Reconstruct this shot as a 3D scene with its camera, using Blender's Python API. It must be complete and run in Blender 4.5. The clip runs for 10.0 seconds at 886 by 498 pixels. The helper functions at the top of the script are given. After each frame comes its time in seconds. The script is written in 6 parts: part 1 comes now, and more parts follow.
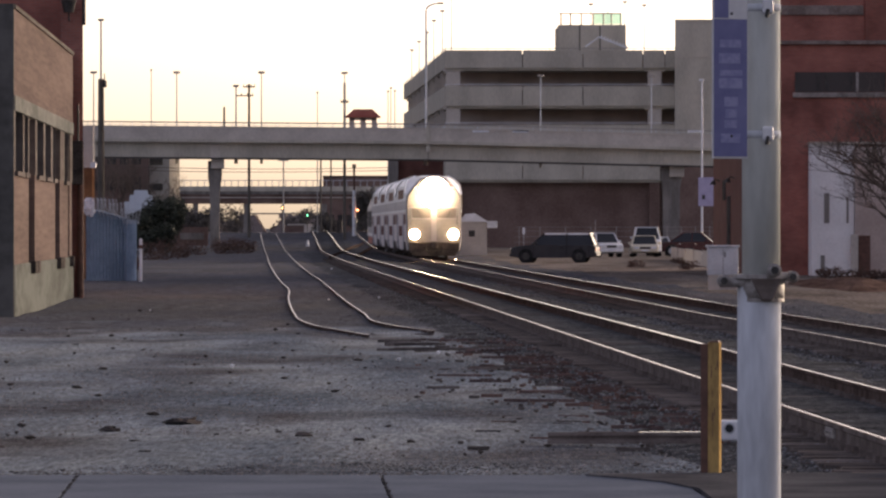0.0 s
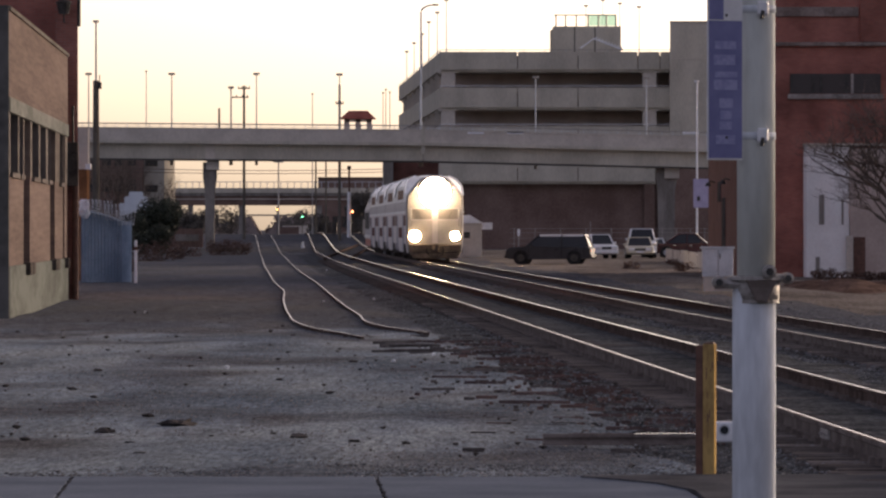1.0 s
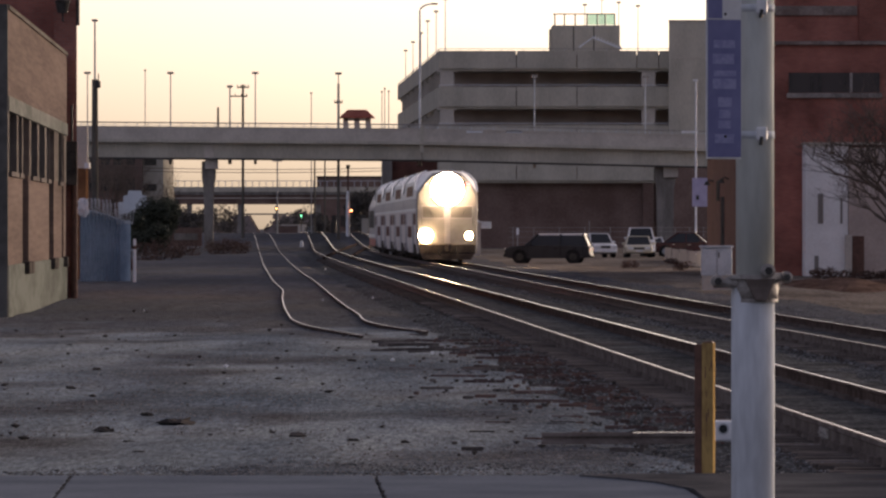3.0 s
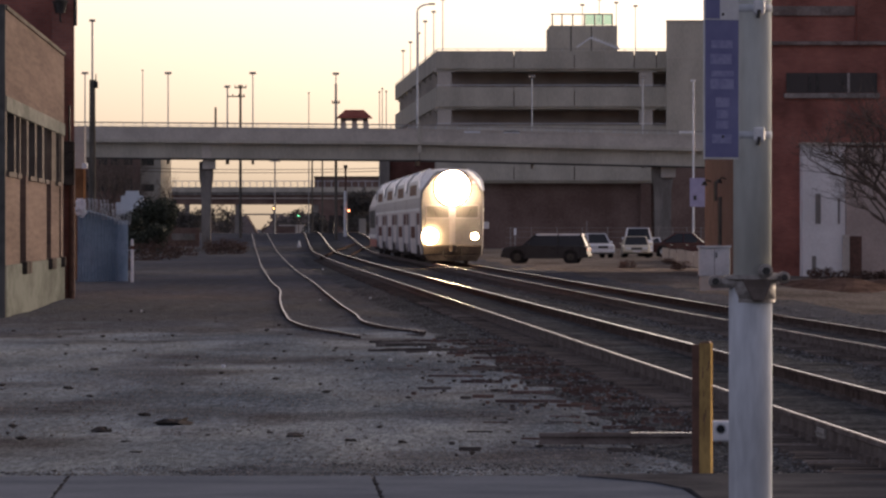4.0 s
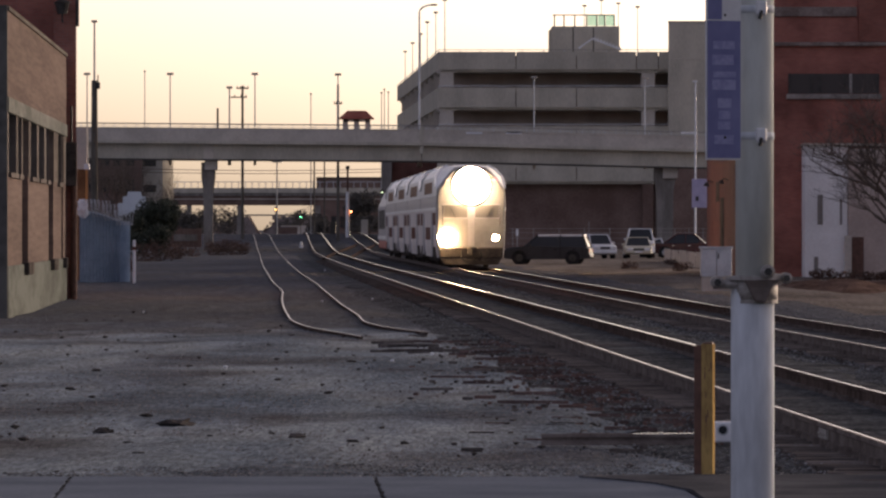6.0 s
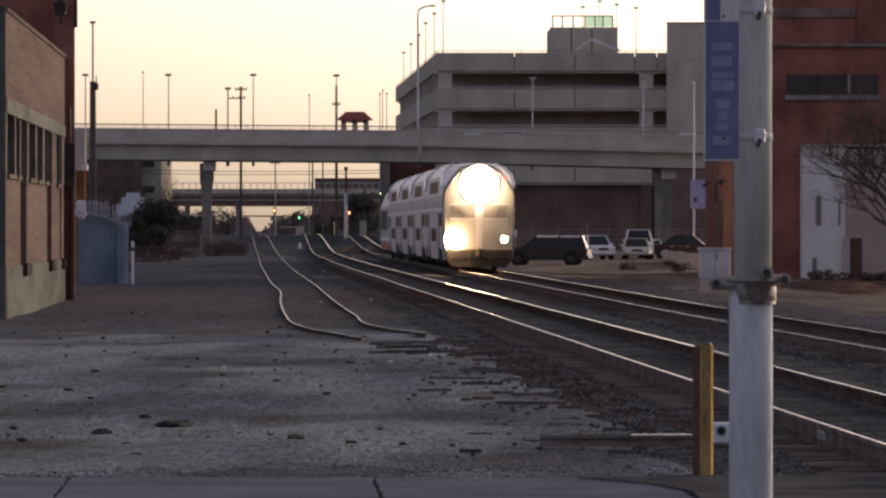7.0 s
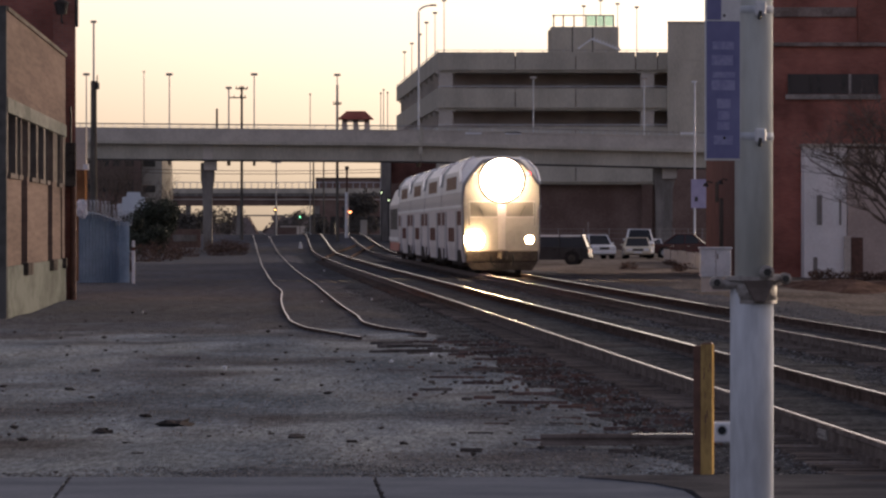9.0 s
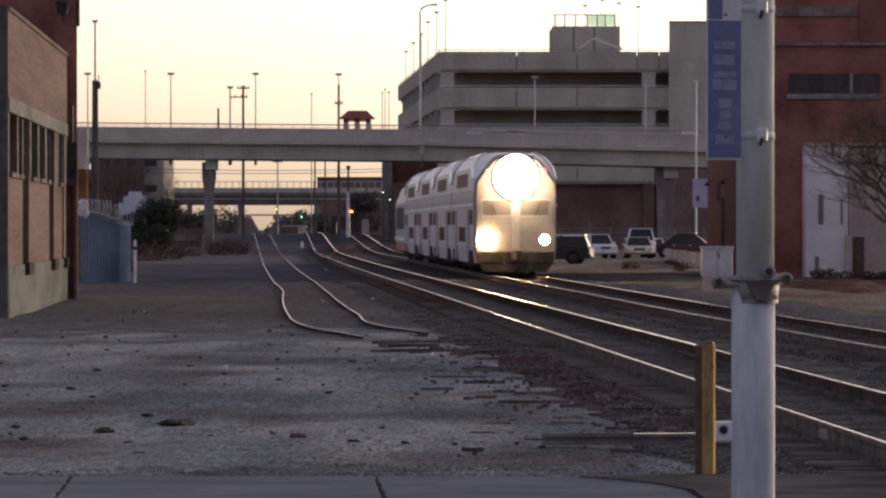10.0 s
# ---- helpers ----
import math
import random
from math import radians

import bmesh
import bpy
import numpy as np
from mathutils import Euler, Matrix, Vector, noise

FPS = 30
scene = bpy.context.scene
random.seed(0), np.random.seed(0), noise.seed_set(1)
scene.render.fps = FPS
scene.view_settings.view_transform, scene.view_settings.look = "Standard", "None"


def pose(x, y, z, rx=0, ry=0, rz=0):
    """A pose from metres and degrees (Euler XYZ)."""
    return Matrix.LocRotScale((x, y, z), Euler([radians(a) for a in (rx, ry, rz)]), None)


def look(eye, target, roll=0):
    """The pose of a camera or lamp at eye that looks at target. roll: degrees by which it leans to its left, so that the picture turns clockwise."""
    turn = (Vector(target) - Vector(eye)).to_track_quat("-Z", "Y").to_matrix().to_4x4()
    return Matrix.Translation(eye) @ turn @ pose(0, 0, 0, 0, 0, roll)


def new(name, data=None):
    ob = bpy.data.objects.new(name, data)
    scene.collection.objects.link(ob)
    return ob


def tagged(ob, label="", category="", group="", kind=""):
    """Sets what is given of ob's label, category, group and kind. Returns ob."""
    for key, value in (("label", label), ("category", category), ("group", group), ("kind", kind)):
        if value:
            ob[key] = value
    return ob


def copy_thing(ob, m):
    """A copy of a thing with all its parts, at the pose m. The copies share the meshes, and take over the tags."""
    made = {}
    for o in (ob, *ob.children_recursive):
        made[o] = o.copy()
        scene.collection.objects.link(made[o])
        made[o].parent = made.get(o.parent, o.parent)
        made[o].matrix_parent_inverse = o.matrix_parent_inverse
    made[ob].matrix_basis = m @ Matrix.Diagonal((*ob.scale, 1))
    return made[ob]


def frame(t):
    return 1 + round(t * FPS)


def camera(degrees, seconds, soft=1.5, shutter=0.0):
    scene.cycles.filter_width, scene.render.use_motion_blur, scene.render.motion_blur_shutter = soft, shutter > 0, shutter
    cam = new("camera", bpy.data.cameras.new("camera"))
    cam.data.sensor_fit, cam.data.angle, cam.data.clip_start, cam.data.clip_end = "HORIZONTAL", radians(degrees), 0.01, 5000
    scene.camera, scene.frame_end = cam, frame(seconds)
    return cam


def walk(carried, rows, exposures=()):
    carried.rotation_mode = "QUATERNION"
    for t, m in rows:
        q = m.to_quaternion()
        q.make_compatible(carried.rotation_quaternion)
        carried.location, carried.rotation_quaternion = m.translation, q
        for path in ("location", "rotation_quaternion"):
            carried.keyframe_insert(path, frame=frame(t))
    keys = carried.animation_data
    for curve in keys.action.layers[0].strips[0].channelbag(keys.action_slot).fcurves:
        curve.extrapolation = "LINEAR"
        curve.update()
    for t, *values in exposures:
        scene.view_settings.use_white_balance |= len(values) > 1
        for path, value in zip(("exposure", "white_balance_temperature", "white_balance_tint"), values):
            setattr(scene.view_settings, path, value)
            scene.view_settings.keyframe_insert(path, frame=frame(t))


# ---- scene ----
cam = camera(8.540, 10.0, soft=2.4)
walk(cam, [
    (0.0, pose(0, 0, 1.85, 89.7825, 0, 0.0861)),
    (0.5, pose(0, 0, 1.85, 89.7998, 0, 0.0619)),
    (1.0, pose(0, 0, 1.85, 89.7974, 0, 0.0379)),
    (1.5, pose(0, 0, 1.85, 89.7937, 0, 0.0192)),
    (2.0, pose(0, 0, 1.85, 89.7937, 0, 0.0192)),
    (2.5, pose(0, 0, 1.85, 89.7862, 0, 0.0372)),
    (3.2, pose(0, 0, 1.85, 89.7880, 0, 0.0202)),
    (4.0, pose(0, 0, 1.85, 89.7892, 0, 0.0031)),
    (4.5, pose(0, 0, 1.85, 89.7928, 0, 0.0124)),
    (5.0, pose(0, 0, 1.85, 89.8013, 0, -0.0070)),
    (5.5, pose(0, 0, 1.85, 89.7943, 0, 0.0271)),
    (6.3, pose(0, 0, 1.85, 89.8005, 0, 0.0180)),
    (7.0, pose(0, 0, 1.85, 89.8067, 0, 0.0074)),
    (7.5, pose(0, 0, 1.85, 89.8031, 0, 0.0054)),
    (8.0, pose(0, 0, 1.85, 89.8085, 0, 0.0005)),
    (8.5, pose(0, 0, 1.85, 89.8011, 0, 0.0089)),
    (9.0, pose(0, 0, 1.85, 89.8010, 0, 0.0158)),
    (9.5, pose(0, 0, 1.85, 89.7932, 0, 0.0242)),
    (10.0, pose(0, 0, 1.85, 89.7958, 0, 0.0296)),
], exposures=[(t, 0.93 + e, 7150, 24) for t, e in ((0, 0.45), (0.5, 0.33), (1.0, 0.24), (1.5, 0.15), (2, 0.1), (2.5, 0.05), (5, 0.03), (7, -0.03), (7.5, -0.08), (9, 0.0), (9.5, 0.03), (10, 0.12))])

# ---- world and sun: low glow ahead, after the sun has gone ----
world = bpy.data.worlds.new("dusk")
scene.world = world
world.use_nodes = True
wn = world.node_tree.nodes
sky = wn.new("ShaderNodeTexSky")
sky.sky_type = "NISHITA"
sky.sun_disc = False
sky.sun_elevation = radians(5.0)
sky.sun_rotation = radians(40.0)
sky.air_density, sky.dust_density, sky.ozone_density = 0.38, 3.0, 0.6
wn["Background"].inputs["Strength"].default_value = 0.15
pale = wn.new("ShaderNodeHueSaturation")
pale.inputs["Saturation"].default_value, pale.inputs["Hue"].default_value = 0.64, 0.512
world.node_tree.links.new(sky.outputs[0], pale.inputs["Color"])
world.node_tree.links.new(pale.outputs[0], wn["Background"].inputs["Color"])

sun_data = bpy.data.lights.new("sun", "SUN")
sun_data.energy, sun_data.angle, sun_data.color = 0.17, radians(20), (1.0, 0.86, 0.7)
sun = new("sun", sun_data)
sun.matrix_world = look((200, 222, 61), (0, 0, 40))


# ---- materials ----
def nodes_of(name):
    m = bpy.data.materials.new(name)
    m.use_nodes = True
    t = m.node_tree
    return m, t, t.nodes["Principled BSDF"]


def mat(name, a, b, scale=3.0, fine=40.0, rough=0.7, bump=0.15, metal=0.0, stretch=(1, 1, 1), local=False, vary=0.0):
    """Two colours mixed by noise at two scales, with fine relief."""
    m, t, p = nodes_of(name)
    n, l = t.nodes, t.links
    if local:
        co = n.new("ShaderNodeTexCoord").outputs["Object"]
    else:
        co = n.new("ShaderNodeNewGeometry").outputs["Position"]
    mp = n.new("ShaderNodeMapping")
    mp.inputs["Scale"].default_value = stretch
    l.new(co, mp.inputs["Vector"])
    n1, n2 = n.new("ShaderNodeTexNoise"), n.new("ShaderNodeTexNoise")
    n1.inputs["Scale"].default_value, n1.inputs["Detail"].default_value = scale, 6
    n2.inputs["Scale"].default_value, n2.inputs["Detail"].default_value = fine, 5
    l.new(mp.outputs[0], n1.inputs["Vector"])
    l.new(mp.outputs[0], n2.inputs["Vector"])
    add = n.new("ShaderNodeMath")
    add.operation = "MULTIPLY_ADD"
    l.new(n2.outputs["Fac"], add.inputs[0])
    add.inputs[1].default_value = 0.5
    l.new(n1.outputs["Fac"], add.inputs[2])
    rp = n.new("ShaderNodeValToRGB")
    rp.color_ramp.elements[0].position, rp.color_ramp.elements[1].position = 0.58, 0.9
    rp.color_ramp.elements[0].color, rp.color_ramp.elements[1].color = (*a, 1), (*b, 1)
    l.new(add.outputs[0], rp.inputs[0])
    col = rp.outputs[0]
    if vary:
        oi = n.new("ShaderNodeObjectInfo")
        hv = n.new("ShaderNodeHueSaturation")
        mr = n.new("ShaderNodeMapRange")
        mr.inputs["To Min"].default_value, mr.inputs["To Max"].default_value = 1 - vary, 1 + vary
        l.new(oi.outputs["Random"], mr.inputs["Value"])
        l.new(mr.outputs[0], hv.inputs["Value"])
        l.new(col, hv.inputs["Color"])
        col = hv.outputs[0]
    l.new(col, p.inputs["Base Color"])
    p.inputs["Roughness"].default_value, p.inputs["Metallic"].default_value = rough, metal
    if rough >= 0.85:
        p.inputs["Specular IOR Level"].default_value = 0.0
    if bump:
        bp = n.new("ShaderNodeBump")
        bp.inputs["Strength"].default_value, bp.inputs["Distance"].default_value = bump, 0.02
        l.new(n2.outputs["Fac"], bp.inputs["Height"])
        l.new(bp.outputs[0], p.inputs["Normal"])
    return m


def brick_mat(name, a, b, mortar, soot=(0.6, 0.6, 0.6)):
    m, t, p = nodes_of(name)
    n, l = t.nodes, t.links
    g = n.new("ShaderNodeNewGeometry")
    sx = n.new("ShaderNodeSeparateXYZ")
    l.new(g.outputs["Position"], sx.inputs[0])
    ad = n.new("ShaderNodeMath")
    l.new(sx.outputs[0], ad.inputs[0])
    l.new(sx.outputs[1], ad.inputs[1])
    cx = n.new("ShaderNodeCombineXYZ")
    l.new(ad.outputs[0], cx.inputs[0])
    l.new(sx.outputs[2], cx.inputs[1])
    br = n.new("ShaderNodeTexBrick")
    br.inputs["Scale"].default_value = 1.0
    br.inputs["Brick Width"].default_value, br.inputs["Row Height"].default_value = 0.22, 0.075
    br.inputs["Mortar Size"].default_value = 0.008
    br.inputs["Color1"].default_value, br.inputs["Color2"].default_value = (*a, 1), (*b, 1)
    br.inputs["Mortar"].default_value = (*mortar, 1)
    l.new(cx.outputs[0], br.inputs["Vector"])
    nz = n.new("ShaderNodeTexNoise")
    nz.inputs["Scale"].default_value, nz.inputs["Detail"].default_value = 0.7, 6
    l.new(g.outputs["Position"], nz.inputs["Vector"])
    rp = n.new("ShaderNodeValToRGB")
    rp.color_ramp.elements[0].position, rp.color_ramp.elements[1].position = 0.3, 0.65
    rp.color_ramp.elements[0].color, rp.color_ramp.elements[1].color = (*soot, 1), (1, 1, 1, 1)
    l.new(nz.outputs["Fac"], rp.inputs[0])
    mx = n.new("ShaderNodeMix")
    mx.data_type, mx.blend_type = "RGBA", "MULTIPLY"
    mx.inputs["Factor"].default_value = 1.0
    l.new(br.outputs["Color"], mx.inputs["A"])
    l.new(rp.outputs[0], mx.inputs["B"])
    l.new(mx.outputs["Result"], p.inputs["Base Color"])
    p.inputs["Roughness"].default_value = 0.9
    p.inputs["Specular IOR Level"].default_value = 0.1
    bp = n.new("ShaderNodeBump")
    bp.inputs["Strength"].default_value, bp.inputs["Distance"].default_value = 0.4, 0.01
    bp.invert = True
    l.new(br.outputs["Fac"], bp.inputs["Height"])
    l.new(bp.outputs[0], p.inputs["Normal"])
    return m


def glow(name, colour, strength):
    m, t, p = nodes_of(name)
    p.inputs["Base Color"].default_value = (*colour, 1)
    p.inputs["Emission Color"].default_value = (*colour, 1)
    p.inputs["Emission Strength"].default_value = strength
    p.inputs["Roughness"].default_value = 0.2
    return m


def glass(name, tint=(0.03, 0.035, 0.04), rough=0.08, ior=1.5):
    m, t, p = nodes_of(name)
    p.inputs["Base Color"].default_value = (*tint, 1)
    p.inputs["Roughness"].default_value = rough
    p.inputs["IOR"].default_value = ior
    return m


M_DIRT = mat("dirt", (0.143, 0.163, 0.18), (0.318, 0.358, 0.39), 0.5, 11.0, 0.95, 0.6, stretch=(1.0, 0.14, 1))


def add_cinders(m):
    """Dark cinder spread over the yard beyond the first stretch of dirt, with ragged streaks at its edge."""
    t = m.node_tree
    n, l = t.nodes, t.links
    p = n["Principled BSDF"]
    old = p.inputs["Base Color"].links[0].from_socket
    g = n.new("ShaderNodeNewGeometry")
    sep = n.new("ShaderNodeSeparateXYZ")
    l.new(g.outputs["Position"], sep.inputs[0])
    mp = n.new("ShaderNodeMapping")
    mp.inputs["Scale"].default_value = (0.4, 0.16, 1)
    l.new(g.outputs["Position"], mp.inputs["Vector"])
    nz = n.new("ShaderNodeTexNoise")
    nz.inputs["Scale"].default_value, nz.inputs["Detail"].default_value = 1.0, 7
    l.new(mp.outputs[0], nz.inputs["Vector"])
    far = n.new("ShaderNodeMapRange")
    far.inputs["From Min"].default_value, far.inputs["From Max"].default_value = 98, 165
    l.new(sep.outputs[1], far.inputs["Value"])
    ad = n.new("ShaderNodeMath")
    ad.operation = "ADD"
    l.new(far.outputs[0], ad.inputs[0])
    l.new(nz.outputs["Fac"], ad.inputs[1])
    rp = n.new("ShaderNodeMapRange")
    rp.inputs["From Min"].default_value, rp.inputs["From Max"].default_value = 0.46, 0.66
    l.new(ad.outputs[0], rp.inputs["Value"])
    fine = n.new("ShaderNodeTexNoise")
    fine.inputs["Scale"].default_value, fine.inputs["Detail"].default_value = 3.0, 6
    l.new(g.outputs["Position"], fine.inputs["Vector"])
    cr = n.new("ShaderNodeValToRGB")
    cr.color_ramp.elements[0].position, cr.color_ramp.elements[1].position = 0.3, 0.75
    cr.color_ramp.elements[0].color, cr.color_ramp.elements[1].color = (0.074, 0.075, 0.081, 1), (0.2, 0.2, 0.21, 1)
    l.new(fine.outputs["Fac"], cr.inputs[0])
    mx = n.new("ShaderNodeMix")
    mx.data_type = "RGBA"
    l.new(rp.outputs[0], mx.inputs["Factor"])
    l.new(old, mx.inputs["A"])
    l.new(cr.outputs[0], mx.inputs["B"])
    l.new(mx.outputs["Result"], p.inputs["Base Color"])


def add_flecks(m, sx, sy, lo, hi):
    """Pale grit and dark crumbs over a ground material."""
    t = m.node_tree
    n, l = t.nodes, t.links
    p = n["Principled BSDF"]
    old = p.inputs["Base Color"].links[0].from_socket
    g = n.new("ShaderNodeNewGeometry")
    mp2 = n.new("ShaderNodeMapping")
    mp2.inputs["Scale"].default_value = (sx, sy, sx)
    l.new(g.outputs["Position"], mp2.inputs["Vector"])
    fl = n.new("ShaderNodeTexNoise")
    fl.inputs["Scale"].default_value, fl.inputs["Detail"].default_value = 1.0, 8
    fl.inputs["Roughness"].default_value = 0.78
    l.new(mp2.outputs[0], fl.inputs["Vector"])
    fr = n.new("ShaderNodeMapRange")
    fr.inputs["From Min"].default_value, fr.inputs["From Max"].default_value = 0.34, 0.66
    fr.inputs["To Min"].default_value, fr.inputs["To Max"].default_value = lo, hi
    l.new(fl.outputs["Fac"], fr.inputs["Value"])
    hv = n.new("ShaderNodeHueSaturation")
    l.new(fr.outputs[0], hv.inputs["Value"])
    l.new(old, hv.inputs["Color"])
    l.new(hv.outputs[0], p.inputs["Base Color"])
    bp = n["Bump"]
    bp.inputs["Strength"].default_value, bp.inputs["Distance"].default_value = 1.0, 0.05
    l.new(fl.outputs["Fac"], bp.inputs["Height"])


def add_patches(m, warm, cool, scale, stretch):
    """Broad patches of warmer sand and cooler ash over a ground material."""
    t = m.node_tree
    n, l = t.nodes, t.links
    p = n["Principled BSDF"]
    old = p.inputs["Base Color"].links[0].from_socket
    g = n.new("ShaderNodeNewGeometry")
    mp = n.new("ShaderNodeMapping")
    mp.inputs["Scale"].default_value = stretch
    l.new(g.outputs["Position"], mp.inputs["Vector"])
    nz = n.new("ShaderNodeTexNoise")
    nz.inputs["Scale"].default_value, nz.inputs["Detail"].default_value = scale, 7
    nz.inputs["Roughness"].default_value = 0.62
    l.new(mp.outputs[0], nz.inputs["Vector"])
    cr = n.new("ShaderNodeValToRGB")
    cr.color_ramp.elements[0].position, cr.color_ramp.elements[1].position = 0.38, 0.62
    cr.color_ramp.elements[0].color, cr.color_ramp.elements[1].color = (*cool, 1), (*warm, 1)
    l.new(nz.outputs["Fac"], cr.inputs[0])
    mx = n.new("ShaderNodeMix")
    mx.data_type, mx.blend_type = "RGBA", "MULTIPLY"
    mx.inputs["Factor"].default_value = 1.0
    l.new(old, mx.inputs["A"])
    l.new(cr.outputs[0], mx.inputs["B"])
    l.new(mx.outputs["Result"], p.inputs["Base Color"])


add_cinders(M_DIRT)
add_patches(M_DIRT, (1.13, 1.1, 1.05), (1.0, 1.05, 1.12), 0.45, (1.0, 0.16, 1.0))
add_patches(M_DIRT, (1.12, 1.1, 1.1), (0.84, 0.85, 0.87), 0.16, (1.0, 0.22, 1.0))
add_flecks(M_DIRT, 26, 2.2, 0.5, 1.5)
M_LOT = mat("brown_lot_soil", (0.135, 0.116, 0.102), (0.27, 0.236, 0.208), 0.5, 11.0, 0.95, 0.5, stretch=(1.0, 0.14, 1))
add_flecks(M_LOT, 12, 1.1, 0.5, 1.5)
M_BALLAST = mat("ballast_bed", (0.055, 0.057, 0.06), (0.138, 0.142, 0.148), 0.8, 14.0, 0.95, 0.6)
add_flecks(M_BALLAST, 14, 3.0, 0.35, 1.7)
M_STONE = mat("crushed_stone", (0.17, 0.158, 0.152), (0.42, 0.395, 0.38), 1.5, 9.0, 0.9, 0.3)
M_BALLASTSTONE = mat("dark_ballast_stone", (0.1, 0.103, 0.107), (0.31, 0.318, 0.328), 1.5, 9.0, 0.9, 0.3)
M_CLOD = mat("dark_clod", (0.045, 0.04, 0.038), (0.12, 0.105, 0.096), 2.0, 20.0, 0.95, 0.3)
M_CONCRETE = mat("concrete", (0.47, 0.425, 0.375), (0.61, 0.553, 0.49), 0.6, 6.0, 0.85, 0.2)
M_CONCRETE_DARK = mat("weathered_concrete", (0.42, 0.388, 0.326), (0.565, 0.522, 0.44), 0.25, 4.0, 0.88, 0.2, stretch=(2.0, 2.0, 0.6))
# Darker concrete tone, mostly for piers and members below the decks.
M_PIER = mat("dark_pier_concrete", (0.17, 0.155, 0.142), (0.28, 0.258, 0.238), 0.7, 5.0, 0.88, 0.2, stretch=(2.0, 2.0, 0.5))
M_OLDRENDER = mat("grimy_cement_render", (0.075, 0.073, 0.068), (0.14, 0.135, 0.127), 0.8, 5.0, 0.9, 0.05, stretch=(1, 0.15, 1))
M_PLINTH = mat("grey_green_plinth_render", (0.098, 0.105, 0.094), (0.175, 0.185, 0.17), 0.9, 5.0, 0.9, 0.08, stretch=(1, 0.2, 1))
M_LINTEL = mat("weathered_lintel_concrete", (0.14, 0.145, 0.132), (0.25, 0.25, 0.232), 0.9, 6.0, 0.9, 0.08, stretch=(1, 0.2, 1))
M_OLDSTONE = mat("sooty_stone", (0.2, 0.18, 0.165), (0.38, 0.345, 0.32), 1.6, 9.0, 0.9, 0.2)
M_STONEBAND = mat("dull_stone_band", (0.17, 0.135, 0.12), (0.31, 0.26, 0.235), 1.6, 9.0, 0.9, 0.2)
M_PAVE = mat("pavement_concrete", (0.126, 0.145, 0.176), (0.187, 0.21, 0.246), 0.9, 30.0, 0.85, 0.25)
M_ASPHALT = mat("asphalt", (0.036, 0.037, 0.041), (0.078, 0.079, 0.084), 1.2, 40.0, 0.9, 0.4)
M_PATCH = mat("worn_asphalt", (0.075, 0.074, 0.078), (0.14, 0.137, 0.14), 1.5, 30.0, 0.9, 0.5)
M_RAILSIDE = mat("rusty_rail_steel", (0.07, 0.05, 0.043), (0.14, 0.105, 0.09), 3.0, 30.0, 0.9, 0.2, 0.0)
# Paler rail steel, for the left rails' sides and small fittings.
M_RAILPALE = mat("pale_rail_steel", (0.125, 0.101, 0.09), (0.225, 0.19, 0.172), 3.0, 30.0, 0.9, 0.2)
M_RAILTOP = mat("polished_rail_head", (0.96, 0.96, 0.96), (0.99, 0.99, 0.99), 3.0, 60.0, 0.17, 0.0, 1.0)
M_RAILWORN = mat("worn_rail_head", (0.55, 0.52, 0.5), (0.72, 0.69, 0.66), 3.0, 60.0, 0.23, 0.0, 1.0)
M_RAILOLD = mat("disused_rail_head", (0.42, 0.4, 0.38), (0.6, 0.57, 0.55), 3.0, 40.0, 0.35, 0.05, 0.8)
M_TIE = mat("creosoted_timber", (0.065, 0.056, 0.052), (0.2, 0.172, 0.158), 2.5, 22.0, 0.9, 0.5, stretch=(0.4, 3, 3), vary=0.3)
M_REDTIMBER = mat("red_brown_timber", (0.09, 0.055, 0.048), (0.2, 0.13, 0.11), 2.0, 20.0, 0.9, 0.5, stretch=(0.5, 3, 3), vary=0.3)
M_STEELDARK = mat("dark_steel", (0.04, 0.038, 0.036), (0.08, 0.075, 0.07), 6.0, 40.0, 0.6, 0.1, 0.5)
M_BRICK_ORANGE = mat("weathered_orange_brick", (0.138, 0.108, 0.097), (0.222, 0.17, 0.15), 0.9, 9.0, 0.92, 0.1, stretch=(0.3, 0.05, 1.3))
M_BRICK_RED = brick_mat("red_brick", (0.27, 0.1, 0.077), (0.34, 0.125, 0.095), (0.26, 0.16, 0.135), (0.6, 0.55, 0.55))
M_BRICK_DEEP = brick_mat("deep_red_brick", (0.4, 0.145, 0.115), (0.48, 0.18, 0.14), (0.36, 0.2, 0.165), (0.45, 0.46, 0.47))
# Side-wall brick, colour lowered to offset light spilling from the train lamps.
M_BRICK_SIDE = brick_mat("darkened_red_brick", (0.15, 0.054, 0.045), (0.19, 0.07, 0.057), (0.15, 0.085, 0.075), (0.7, 0.68, 0.66))
M_BRICK_PILASTER = brick_mat("worn_red_brick", (0.36, 0.145, 0.115), (0.45, 0.18, 0.14), (0.36, 0.22, 0.185), (0.55, 0.53, 0.53))
M_JAMB = mat("grimy_window_surround", (0.125, 0.108, 0.098), (0.2, 0.176, 0.16), 1.0, 6.0, 0.9, 0.1, stretch=(1, 0.15, 1))
M_BRICK_DARK = brick_mat("sooty_dark_brick", (0.16, 0.065, 0.052), (0.2, 0.085, 0.065), (0.16, 0.1, 0.09))
M_STUCCO_WHITE = mat("white_painted_wall", (0.74, 0.725, 0.715), (0.87, 0.86, 0.85), 0.7, 9.0, 0.9, 0.2)
M_STUCCO_TAN = mat("tan_stucco", (0.44, 0.36, 0.32), (0.56, 0.47, 0.42), 0.6, 9.0, 0.9, 0.2)
